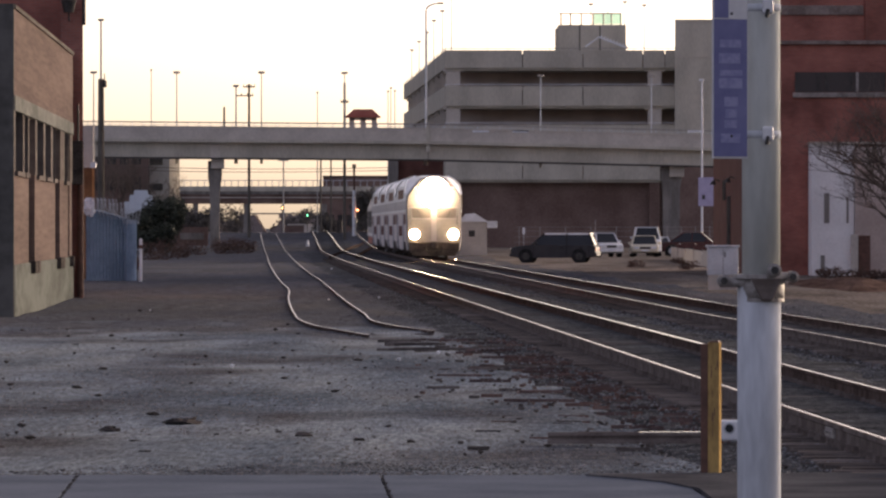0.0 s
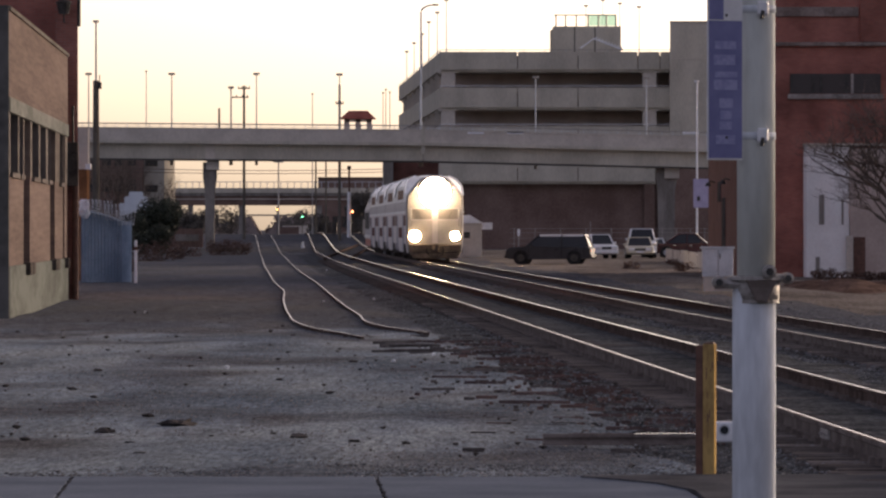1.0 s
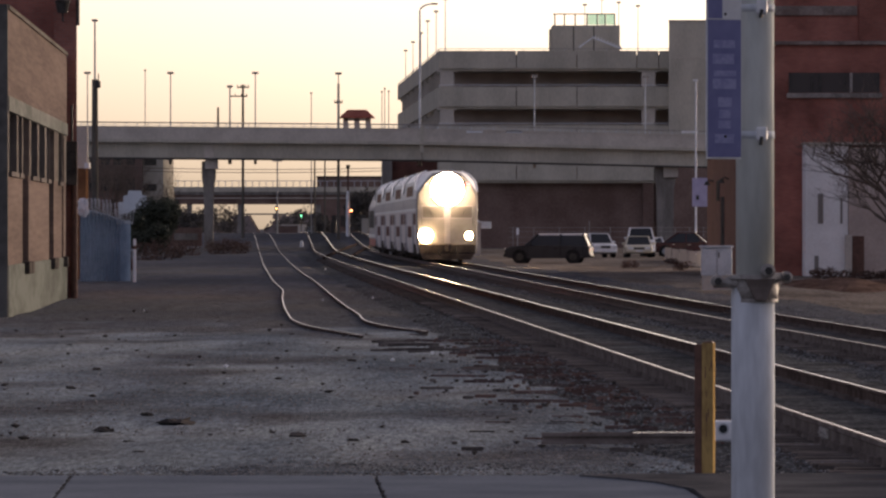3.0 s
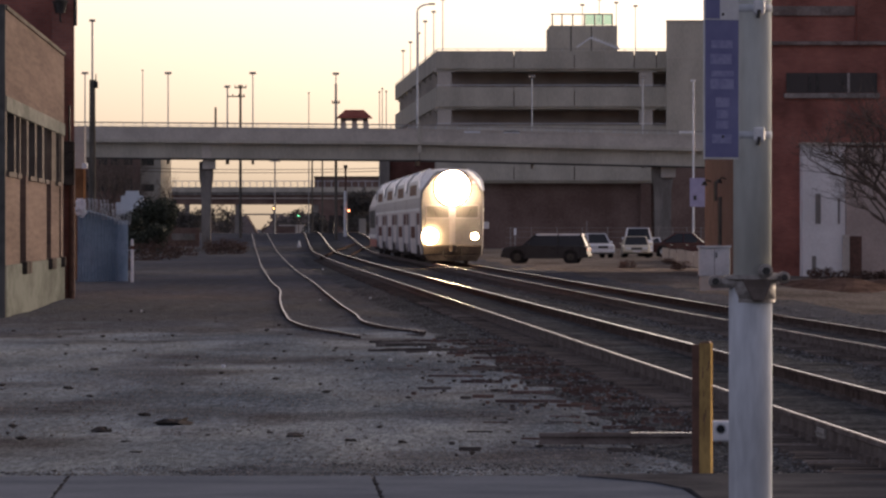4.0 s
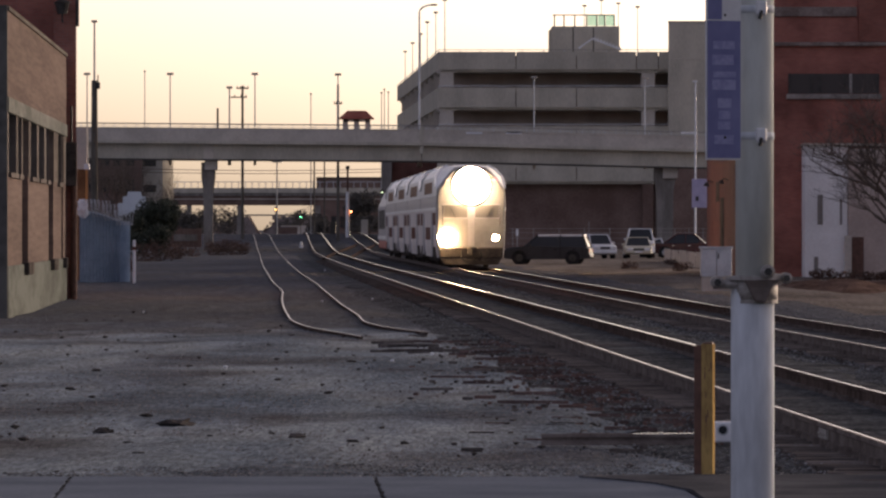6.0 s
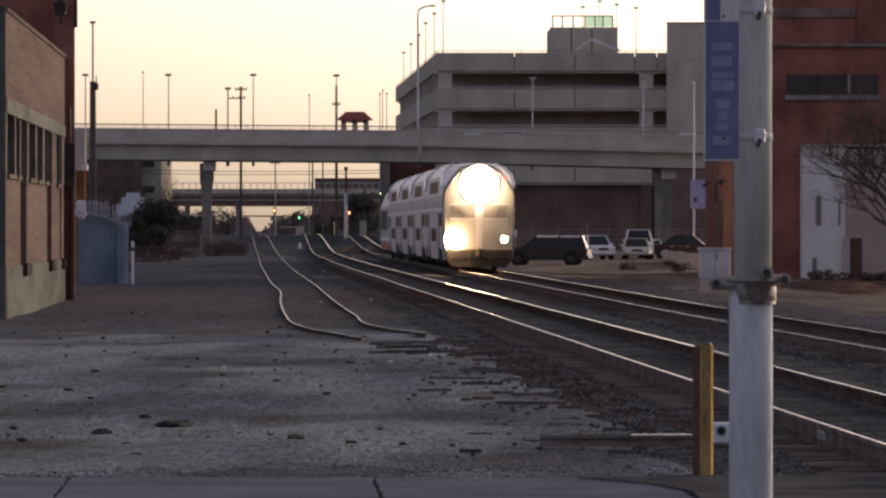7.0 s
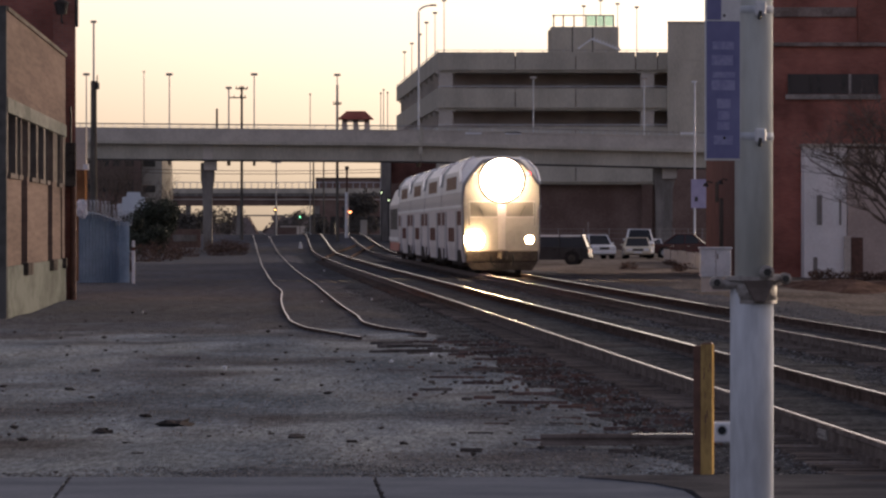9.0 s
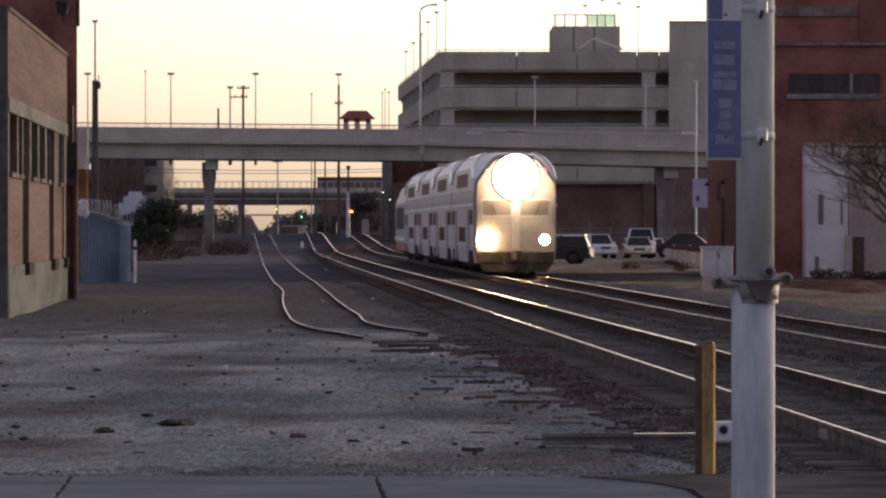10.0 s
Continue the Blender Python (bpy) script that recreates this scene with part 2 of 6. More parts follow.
M_STUCCO_BLUE = mat("pale_blue_wall", (0.5, 0.55, 0.6), (0.62, 0.67, 0.72), 0.7, 9.0, 0.9, 0.1)
M_DARKTIMBER = mat("rotten_dark_timber", (0.06, 0.042, 0.04), (0.16, 0.11, 0.1), 2.0, 20.0, 0.92, 0.5, stretch=(0.5, 3, 3), vary=0.3)
M_BROWNWALL = mat("brown_wall", (0.155, 0.1, 0.084), (0.25, 0.175, 0.15), 0.3, 5.0, 0.9, 0.1)
M_GLASS = glass("dark_window_glass")
M_CARGLASS = glass("dull_car_glass", (0.03, 0.034, 0.04), 0.35, 1.35)
# Glass base lifted to brown, standing in for haze before the window.
M_BROWNGLASS = glass("hazed_brown_window_glass", (0.055, 0.045, 0.043), 0.4, 1.4)
M_GLASS_GREEN = glass("green_glass", (0.42, 0.68, 0.6), 0.1)
M_GLASS_GREEN.node_tree.nodes["Principled BSDF"].inputs["Transmission Weight"].default_value = 0.9
M_GALV = mat("galvanised_steel", (0.475, 0.5, 0.53), (0.645, 0.675, 0.71), 3.0, 18.0, 0.86, 0.08, 0.1, stretch=(2, 2, 0.5))
M_GALV_UP = mat("dull_galvanised_steel", (0.38, 0.375, 0.365), (0.52, 0.51, 0.495), 3.0, 18.0, 0.6, 0.08, 0.1, stretch=(2, 2, 0.5))
M_MASTUP = mat("warm_dull_galvanised_steel", (0.46, 0.475, 0.445), (0.61, 0.625, 0.59), 2.0, 14.0, 0.86, 0.08, 0.1, stretch=(2, 2, 0.5))
M_CASTIRON = mat("weathered_cast_metal", (0.24, 0.215, 0.2), (0.43, 0.4, 0.375), 10.0, 60.0, 0.6, 0.3, 0.4)
M_CHROME = mat("bright_steel", (0.6, 0.6, 0.6), (0.8, 0.8, 0.8), 10.0, 60.0, 0.2, 0.05, 1.0)
M_YELLOW = mat("chipped_yellow_paint", (0.27, 0.175, 0.078), (0.47, 0.315, 0.125), 7.0, 45.0, 0.86, 0.2, stretch=(1, 1, 0.4))
M_RUSTPAINT = mat("rust_brown_steel", (0.09, 0.045, 0.034), (0.16, 0.08, 0.058), 6.0, 30.0, 0.8, 0.3)
M_SIGNBLUE = mat("blue_sign_face", (0.12, 0.128, 0.29), (0.17, 0.18, 0.36), 4.0, 20.0, 0.45, 0.03)
M_SIGNTEXT = mat("faded_sign_lettering", (0.2, 0.21, 0.4), (0.28, 0.29, 0.48), 30.0, 60.0, 0.5, 0.0)
M_SIGNWHITE = mat("white_sign_face", (0.62, 0.62, 0.64), (0.78, 0.78, 0.78), 6.0, 30.0, 0.4, 0.03)
M_BLUEFENCE = mat("blue_corrugated_steel", (0.27, 0.36, 0.47), (0.42, 0.52, 0.63), 1.2, 8.0, 0.55, 0.1, 0.1)
M_WHITE = mat("white_paint", (0.7, 0.71, 0.73), (0.84, 0.85, 0.87), 2.0, 20.0, 0.5, 0.05)
M_CABINET = mat("weathered_cabinet_paint", (0.46, 0.5, 0.54), (0.64, 0.68, 0.72), 1.5, 14.0, 0.6, 0.05)
M_CREAM = mat("cream_car_paint", (0.55, 0.5, 0.38), (0.62, 0.57, 0.45), 2.0, 20.0, 0.3, 0.0, local=True)
M_CARWHITE = mat("white_car_paint", (0.68, 0.69, 0.71), (0.78, 0.79, 0.8), 2.0, 20.0, 0.25, 0.0, local=True)
M_CARDARK = mat("dark_car_paint", (0.018, 0.018, 0.02), (0.03, 0.03, 0.034), 2.0, 20.0, 0.6, 0.0, local=True)
M_CARRED = mat("maroon_car_paint", (0.06, 0.018, 0.018), (0.09, 0.026, 0.026), 2.0, 20.0, 0.25, 0.0, local=True)
M_RUBBER = mat("tyre_rubber", (0.02, 0.02, 0.02), (0.04, 0.04, 0.04), 5.0, 30.0, 0.85, 0.1, local=True)
M_TRAIN = mat("white_train_paint", (0.8, 0.785, 0.77), (0.9, 0.885, 0.87), 0.6, 5.0, 0.4, 0.03, local=True)
# White front greyed so the lamps leave a halo instead of clipping.
M_CABFRONT = mat("greyed_cab_front", (0.24, 0.232, 0.225), (0.31, 0.3, 0.29), 0.8, 6.0, 0.6, 0.03, local=True)
M_TRAINEDGE = mat("glossy_white_edge", (0.82, 0.82, 0.82), (0.9, 0.9, 0.9), 0.8, 6.0, 0.15, 0.0, local=True)
M_TRAINGREY = mat("grey_train_panel", (0.37, 0.34, 0.37), (0.45, 0.44, 0.45), 0.7, 6.0, 0.4, 0.03, local=True)
M_TRAINLOW = mat("dusty_train_side", (0.62, 0.545, 0.52), (0.77, 0.69, 0.665), 0.6, 5.0, 0.5, 0.03, local=True)
M_TRAINRED = mat("red_train_paint", (0.38, 0.045, 0.04), (0.48, 0.07, 0.055), 1.0, 6.0, 0.4, 0.03, local=True)
M_TRAINWIN = glass("train_window_glass", (0.15, 0.058, 0.05), 0.35, 1.08)
M_WINDSHIELD = glass("windshield_glass", (0.16, 0.15, 0.14), 0.5)
M_UNDER = mat("dirty_underframe", (0.05, 0.043, 0.04), (0.11, 0.095, 0.085), 2.0, 12.0, 0.9, 0.2, local=True)
M_BARK = mat("grey_brown_bark", (0.1, 0.08, 0.07), (0.19, 0.157, 0.137), 4.0, 20.0, 0.9, 0.4)
M_LEAF = mat("dark_evergreen_leaf", (0.025, 0.032, 0.022), (0.06, 0.07, 0.045), 1.5, 9.0, 0.8, 0.0)
# Lighter than near leaves: haze over distance is mixed into the colour.
M_FARLEAF = mat("far_hazed_leaf", (0.075, 0.07, 0.064), (0.15, 0.14, 0.128), 0.5, 5.0, 0.9, 0.0)
M_REDSOIL = mat("red_brown_soil", (0.08, 0.052, 0.042), (0.17, 0.115, 0.094), 1.2, 14.0, 0.95, 0.6, stretch=(1.0, 0.3, 1.0))
M_DRYBRUSH = mat("dry_brush", (0.085, 0.055, 0.045), (0.17, 0.115, 0.095), 1.0, 9.0, 0.95, 0.0)
# Far growth, its colour paled to carry the haze before it.
M_HAZY = mat("far_hazed_growth", (0.2, 0.16, 0.15), (0.3, 0.25, 0.235), 0.1, 1.0, 0.95, 0.0)
M_WOODPOLE = mat("old_utility_pole_wood", (0.085, 0.078, 0.066), (0.17, 0.152, 0.13), 2.0, 20.0, 0.9, 0.3, stretch=(3, 3, 0.3))
M_REDTILE = mat("red_roof_tile", (0.28, 0.07, 0.05), (0.38, 0.11, 0.075), 2.0, 14.0, 0.8, 0.3)
M_WIRE = mat("razor_wire_steel", (0.42, 0.46, 0.5), (0.6, 0.64, 0.68), 8.0, 40.0, 0.4, 0.0, 0.6)
M_PLASTIC = mat("white_plastic_bag", (0.7, 0.72, 0.76), (0.85, 0.86, 0.88), 6.0, 20.0, 0.4, 0.3)
M_ORANGE = mat("orange_plaster", (0.2, 0.095, 0.05), (0.3, 0.15, 0.075), 1.5, 9.0, 0.85, 0.1)
G_HEAD = glow("headlight_glow", (1.0, 0.80, 0.48), 44.0)
G_DITCH = glow("ditch_light_glow", (1.0, 0.72, 0.36), 70.0)
G_RED = glow("red_signal_glow", (1.0, 0.05, 0.06), 6.0)
G_ORANGE = glow("amber_lamp_glow", (1.0, 0.5, 0.15), 6.0)
G_PALE = glow("pale_green_lamp_glow", (0.7, 1.0, 0.6), 1.6)
G_STOP = glow("orange_red_signal_glow", (1.0, 0.3, 0.12), 7.0)
G_GREEN = glow("green_signal_glow", (0.1, 0.9, 0.4), 4.0)


# ---- mesh helpers ----
def thing(name, x=0.0, y=0.0, z=0.0, rz=0.0, label="", category="", group="", kind=""):
    ob = new(name)
    ob.matrix_world = pose(x, y, z, 0, 0, rz)
    return tagged(ob, label, category, group, kind)


def finish(name, bm, material, smooth=False):
    me = bpy.data.meshes.new(name)
    bmesh.ops.recalc_face_normals(bm, faces=bm.faces)
    bm.to_mesh(me)
    bm.free()
    for m in (material if isinstance(material, (list, tuple)) else [material]):
        me.materials.append(m)
    if smooth:
        for p in me.polygons:
            p.use_smooth = True
    return new(name, me)


def part(name, bm, material, parent, label="", smooth=False):
    ob = finish(name, bm, material, smooth)
    ob.parent = parent
    return tagged(ob, label)


def box(x0, x1, y0, y1, z0, z1, bm=None, bevel=0.0):
    bm = bm or bmesh.new()
    r = bmesh.ops.create_cube(bm, size=1.0)
    for v in r["verts"]:
        v.co = Vector(((x0 + x1) / 2 + v.co.x * (x1 - x0), (y0 + y1) / 2 + v.co.y * (y1 - y0), (z0 + z1) / 2 + v.co.z * (z1 - z0)))
    if bevel:
        es = list({e for v in r["verts"] for e in v.link_edges})
        bmesh.ops.bevel(bm, geom=es, offset=bevel, segments=2, affect="EDGES", profile=0.5)
    return bm


def tube(points, r0, r1=None, n=10, bm=None):
    """A tapered round bar along points."""
    bm = bm or bmesh.new()
    r1 = r0 if r1 is None else r1
    pts = [Vector(p) for p in points]
    rings = []
    for i, p in enumerate(pts):
        d = (pts[min(i + 1, len(pts) - 1)] - pts[max(i - 1, 0)]).normalized()
        s = d.cross(Vector((0, 0, 1)) if abs(d.z) < 0.9 else Vector((1, 0, 0))).normalized()
        u = s.cross(d)
        r = r0 + (r1 - r0) * i / (len(pts) - 1)
        rings.append([bm.verts.new(p + (s * math.cos(a) + u * math.sin(a)) * r) for a in (2 * math.pi * k / n for k in range(n))])
    for a, b in zip(rings, rings[1:]):
        for k in range(n):
            bm.faces.new((a[k], a[(k + 1) % n], b[(k + 1) % n], b[k]))
    bm.faces.new(rings[0])
    bm.faces.new(rings[-1])
    return bm


def extrude(profile, axis, a, b, bm=None, bevel=0.0):
    """A prism: profile in the plane across axis, from a to b along it. x: (y, z), y: (x, z), z: (x, y)."""
    bm = bm or bmesh.new()

    def at(p, t):
        return {"x": (t, p[0], p[1]), "y": (p[0], t, p[1]), "z": (p[0], p[1], t)}[axis]
    lo = [bm.verts.new(at(p, a)) for p in profile]
    hi = [bm.verts.new(at(p, b)) for p in profile]
    fs = [bm.faces.new(lo), bm.faces.new(hi)]
    n = len(profile)
    for k in range(n):
        fs.append(bm.faces.new((lo[k], lo[(k + 1) % n], hi[(k + 1) % n], hi[k])))
    if bevel:
        bmesh.ops.bevel(bm, geom=list({e for f in fs for e in f.edges}), offset=bevel, segments=2, affect="EDGES", profile=0.5)
    return bm


def ball(c, r, bm=None, seg=16, squash=1.0):
    bm = bm or bmesh.new()
    r0 = bmesh.ops.create_uvsphere(bm, u_segments=seg, v_segments=max(6, seg // 2), radius=r)
    for v in r0["verts"]:
        v.co = Vector((v.co.x, v.co.y, v.co.z * squash)) + Vector(c)
    return bm


def stuff_mesh(name, verts, faces, material, label, category, parent=None):
    me = bpy.data.meshes.new(name)
    me.from_pydata(verts, [], faces)
    me.materials.append(material)
    ob = new(name, me)
    ob.parent = parent
    return tagged(ob, label, "" if parent else category, kind="stuff")


def spline(rows):
    """A smooth curve x(y) through rows of (y, x)."""
    ys, xs = np.array([r[0] for r in rows], float), np.array([r[1] for r in rows], float)
    sl = np.gradient(xs, ys)

    def at(y):
        i = int(np.clip(np.searchsorted(ys, y) - 1, 0, len(ys) - 2))
        h = ys[i + 1] - ys[i]
        t = (y - ys[i]) / h
        if t < 0 or t > 1:
            j = 0 if t < 0 else -1
            return float(xs[j] + sl[j] * (y - ys[j]))
        return float((2 * t**3 - 3 * t * t + 1) * xs[i] + (t**3 - 2 * t * t + t) * h * sl[i] + (3 * t * t - 2 * t**3) * xs[i + 1] + (t**3 - t * t) * h * sl[i + 1])
    return at


NEAR_TRACK = spline([(20, 5.07), (70, 3.29), (113, 1.77), (182, -0.70), (281, -4.22), (387, -7.6), (512, -11.0), (830, -19.3), (1584, -38), (2400, -58)])
FAR_TRACK = spline([(20, 9.40), (80, 6.90), (113, 5.55), (150, 4.31), (207, 2.43), (310, -0.97), (405, -4.05), (560, -8.2), (830, -14.3), (1584, -32.5), (2400, -52)])


def smooth(a, b, v):
    t = min(1.0, max(0.0, (v - a) / (b - a)))
    return t * t * (3 - 2 * t)


def rise(x, y):
    """Height of the low hump over which the tracks run, past the road bridge."""
    return 1.15 * smooth(390, 620, y) * (1 - smooth(690, 920, y)) * (1 - smooth(-5.5, -2.0, x))


# ---- ground: one sheet to the horizon ----
def ground_sheet():
    xs = sorted(set([-4000, -1500, -600, -250, -120, -60, -40, -30] + [round(-24 + 0.6 * i, 2) for i in range(81)] + [30, 40, 60, 120, 250, 600, 1500, 4000]))
    ys = [-600, -200, -60, 0, 20, 36] + [round(40 + 0.45 * i, 2) for i in range(200)] + [round(130 + 1.5 * i, 2) for i in range(1, 100)] + [290 + 10 * i for i in range(66)] + [1000, 1200, 1600, 2600, 5000]
    verts, faces = [], []
    for y in ys:
        for x in xs:
            z = 0.0
            if 43.8 < y < 330 and abs(x) < 25:
                z = 0.035 * noise.noise((x * 0.35, y * 0.13, 0.3)) + 0.015 * noise.noise((x * 1.3, y * 0.6, 4.1)) - 0.02
            if 20 < y < 420:
                # a shallow trough under the track beds
                away = min(abs(x - NEAR_TRACK(y)), abs(x - FAR_TRACK(y)))
                z -= 0.1 * (1 - smooth(1.5, 2.7, away))
            verts.append((x, y, z + rise(x, y)))
    w = len(xs)
    for j in range(len(ys) - 1):
        for i in range(w - 1):
            faces.append((j * w + i, j * w + i + 1, (j + 1) * w + i + 1, (j + 1) * w + i))
    me = bpy.data.meshes.new("ground")
    me.from_pydata(verts, [], faces)
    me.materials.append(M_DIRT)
    me.materials.append(M_LOT)
    # brown soil beyond the second line
    for p in me.polygons:
        x, y = p.center.x, p.center.y
        if y > 100 and x > FAR_TRACK(y) + 4.0 + 1.8 * noise.noise((x * 0.2, y * 0.05, 3.0)):
            p.material_index = 1
    tagged(new("ground", me), "bare grey-brown dirt and gravel yard", "ground", kind="structure")


def ballast_bed(track, half, y0, y1, z, name="ballast"):
    verts, faces = [], []
    n = int((y1 - y0) / 1.2)
    for i in range(n + 1):
        y = y0 + (y1 - y0) * (i / n) ** 1.5
        c = track(y)
        wl = half + 0.9 * noise.noise((y * 0.3, 1.0, half))
        wr = half + 0.9 * noise.noise((y * 0.3, 7.0, half))
        # the shoulder on the yard side has settled and leaves the tie ends bare
        for o, zz in ((-wl - 0.5, -0.1), (-wl, z - 0.055), (-0.86, z - 0.05), (-0.62, z), (0, z + 0.014), (wr, z + 0.016), (wr + 0.5, -0.06)):
            verts.append((c + o, y, rise(c, y) + zz + (0.012 * noise.noise((c + o, y * 0.7, 2.0)) if zz > -0.05 else 0)))
    for i in range(n):
        for k in range(6):
            a = i * 7 + k
            faces.append((a, a + 1, a + 8, a + 7))
    me = bpy.data.meshes.new(name)
    me.from_pydata(verts, [], faces)
    me.materials.append(M_BALLAST)
    tagged(new(name, me), "dark crushed-stone ballast bed under the rails", "ballast", kind="structure")


def rail(name, line, offset, ys, top, parent, head_material, height=0.17, wide=1.0, side=None, shine=(-0.031, 0.031)):
    """One rail, swept along a plan curve: foot, web and head."""
    pr = [(-0.07, 0), (-0.07, 0.018), (-0.012, 0.04), (-0.012, height - 0.045), (-0.034, height - 0.035), (-0.0315, height - 0.0005), (shine[0], height), (shine[1], height), (0.0315, height - 0.0005), (0.034, height - 0.035), (0.012, height - 0.045), (0.012, 0.04), (0.07, 0.018), (0.07, 0)]
    pr = [(a * wide, b) for a, b in pr]
    bm = bmesh.new()
    rings = []
    for y in ys:
        e = (line(y + 0.5) - line(y - 0.5))
        d = Vector((e, 1.0, 0)).normalized()
        s = Vector((d.y, -d.x, 0))
        c = Vector((line(y), y, top - height + rise(line(y), y))) + s * offset
        rings.append([bm.verts.new(c + s * p[0] + Vector((0, 0, p[1]))) for p in pr])
    n = len(pr)
    for a, b in zip(rings, rings[1:]):
        for k in range(n):
            f = bm.faces.new((a[k], a[(k + 1) % n], b[(k + 1) % n], b[k]))
            f.material_index = 1 if k == 6 else 0
    bm.faces.new(rings[0])
    bm.faces.new(rings[-1])
    return part(name, bm, [side or M_RAILSIDE, head_material], parent)


RAIL_YS = [20 + 4 * i for i in range(60)] + [260 + 10 * i for i in range(66)] + [950, 1150, 1400, 1700, 2000, 2400]


def track(name, line, label, y_from, ties=200):
    tr = thing(name, label=label, category="railway track", kind="structure")
    rail("rail", line, -0.753, RAIL_YS, 0.19, tr, M_RAILWORN, side=M_RAILPALE, shine=(0.002, 0.031))
    rail("rail", line, 0.753, RAIL_YS, 0.19, tr, M_RAILTOP, shine=(-0.022, 0.031))
    # timber ties, the nearest as pieces of their own
    tie_mesh = bpy.data.meshes.new("tie")
    bm = box(-1.3, 1.3, -0.11, 0.11, -0.1, 0.03, bevel=0.012)
    bm.to_mesh(tie_mesh)
    bm.free()
    tie_mesh.materials.append(M_TIE)
    plate_mesh = bpy.data.meshes.new("tie_plate")
    bm = box(-0.13, 0.13, -0.09, 0.09, 0, 0.018)
    for sx in (-0.105, 0.105):
        for sy in (-0.05, 0.05):
            box(sx - 0.02, sx + 0.02, sy - 0.018, sy + 0.018, 0.016, 0.055, bm)
    bm.to_mesh(plate_mesh)
    bm.free()
    plate_mesh.materials.append(M_RAILPALE)
    rnd = random.Random(name)
    verts, faces = [], []
    for i in range(560):
        y = y_from + 0.53 * i
        a = math.atan(line(y + 0.5) - line(y - 0.5))
        jx, jr, jz = rnd.uniform(-0.06, 0.06), rnd.uniform(-0.012, 0.012), rnd.uniform(-0.008, 0.008)
        m = pose(line(y) + jx, y, jz + rise(line(y), y), 0, 0, math.degrees(-a + jr))
        if i < ties:
            t = new("tie", tie_mesh)
            t.parent, t.matrix_basis = tr, m
            if i < 110:
                for s in (-0.753, 0.753):
                    q = new("tie_plate", plate_mesh)
                    q.parent = t
                    q.matrix_basis = pose(s - jx, 0, 0.03)
        else:
            b = len(verts)
            for dx in (-1.3, 1.3):
                for dy in (-0.11, 0.11):
                    for z in (-0.05, 0.03):
                        verts.append(m @ Vector((dx, dy, z)))
            faces += [(b, b + 1, b + 3, b + 2), (b + 4, b + 6, b + 7, b + 5), (b, b + 4, b + 5, b + 1), (b + 2, b + 3, b + 7, b + 6), (b + 1, b + 5, b + 7, b + 3)]
    stuff_mesh("far_ties", verts, faces, M_TIE, "rows of dark timber ties", "ties", tr)
    return tr


def scatter(name, count, where, size, material, label, category, seed):
    """Loose stones, each a small uneven lump, joined."""
    rnd = random.Random(seed)
    verts, faces = [], []
    for _ in range(count):
        x, y, z = where(rnd)
        r = size(rnd)
        b = len(verts)
        ax, ay, az = rnd.uniform(0.7, 1.3), rnd.uniform(0.7, 1.3), rnd.uniform(0.25, 0.55)
        a0 = rnd.uniform(0, 1.57)
        for k in range(4):
            a = a0 + k * 1.571 + rnd.uniform(-0.3, 0.3)
            verts.append((x + r * ax * math.cos(a), y + r * ay * math.sin(a), z + rnd.uniform(-0.1, 0.3) * r))
        verts.append((x + rnd.uniform(-0.3, 0.3) * r, y + rnd.uniform(-0.3, 0.3) * r, z + r * az))
        verts.append((x, y, z - r * 0.6))
        for k in range(4):
            faces.append((b + k, b + (k + 1) % 4, b + 4))
            faces.append((b + (k + 1) % 4, b + k, b + 5))
    stuff_mesh(name, verts, faces, material, label, category)


ground_sheet()
ballast_bed(NEAR_TRACK, 1.75, 20, 900, 0.024)
ballast_bed(FAR_TRACK, 1.75, 20, 900, 0.02)
near_track = track("railway_track_1", NEAR_TRACK, "main line of polished rails on dark timber ties", 38)
far_track = track("railway_track_2", FAR_TRACK, "second line of polished rails on dark timber ties", 66, 120)

for jy in (50.4, 62.2):
    jx = NEAR_TRACK(jy) - 0.753
    bar = box(-0.032, 0.032, -0.34, 0.34, 0.06, 0.145, bevel=0.006)
    for k in (-0.25, -0.1, 0.1, 0.25):
        tube([(-0.05, k, 0.1), (0.05, k, 0.1)], 0.014, n=6, bm=bar)
    ob = part("joint_bar", bar, M_CASTIRON, near_track, "steel joint bar with bolts")
    ob.matrix_basis = pose(jx, jy, 0, 0, 0, 2.03)

SIDING_L = spline([(99.5, -1.40), (104, -1.92), (108, -2.40), (116, -2.98), (124, -3.29), (148, -4.07), (172, -4.73), (195, -5.62), (240, -7.2), (283, -8.68), (390, -12.2), (519, -16.6), (900, -30)])
SIDING_R = spline([(103.5, -0.32), (108.6, -1.01), (114, -1.48), (124, -1.82), (139, -2.38), (165, -3.26), (195, -4.25), (240, -5.85), (283, -7.3), (390, -10.75), (519, -15.1), (900, -28.4)])
siding = thing("siding_track", label="disused bent siding rails half sunk in dirt", category="railway track", kind="structure")
S_YS = [106 + 2 * i for i in range(60)] + [230 + 10 * i for i in range(60)]
rail("rail", SIDING_L, 0, [99.5, 101, 102.5, 104] + S_YS, 0.034, siding, M_RAILOLD, 0.12, 0.48)
rail("rail", SIDING_R, 0, [103.5, 104.7] + S_YS, 0.034, siding, M_RAILOLD, 0.12, 0.48)
cross = thing("crossover_track", label="crossover rails joining two main lines", category="railway track", kind="structure")
CROSS = spline([(330, -6.1), (380, -6.6), (430, -6.8), (480, -6.4)])
for o in (-0.753, 0.753):
    rail("rail", CROSS, o, [330 + 10 * i for i in range(16)], 0.18, cross, M_RAILSIDE, 0.15)


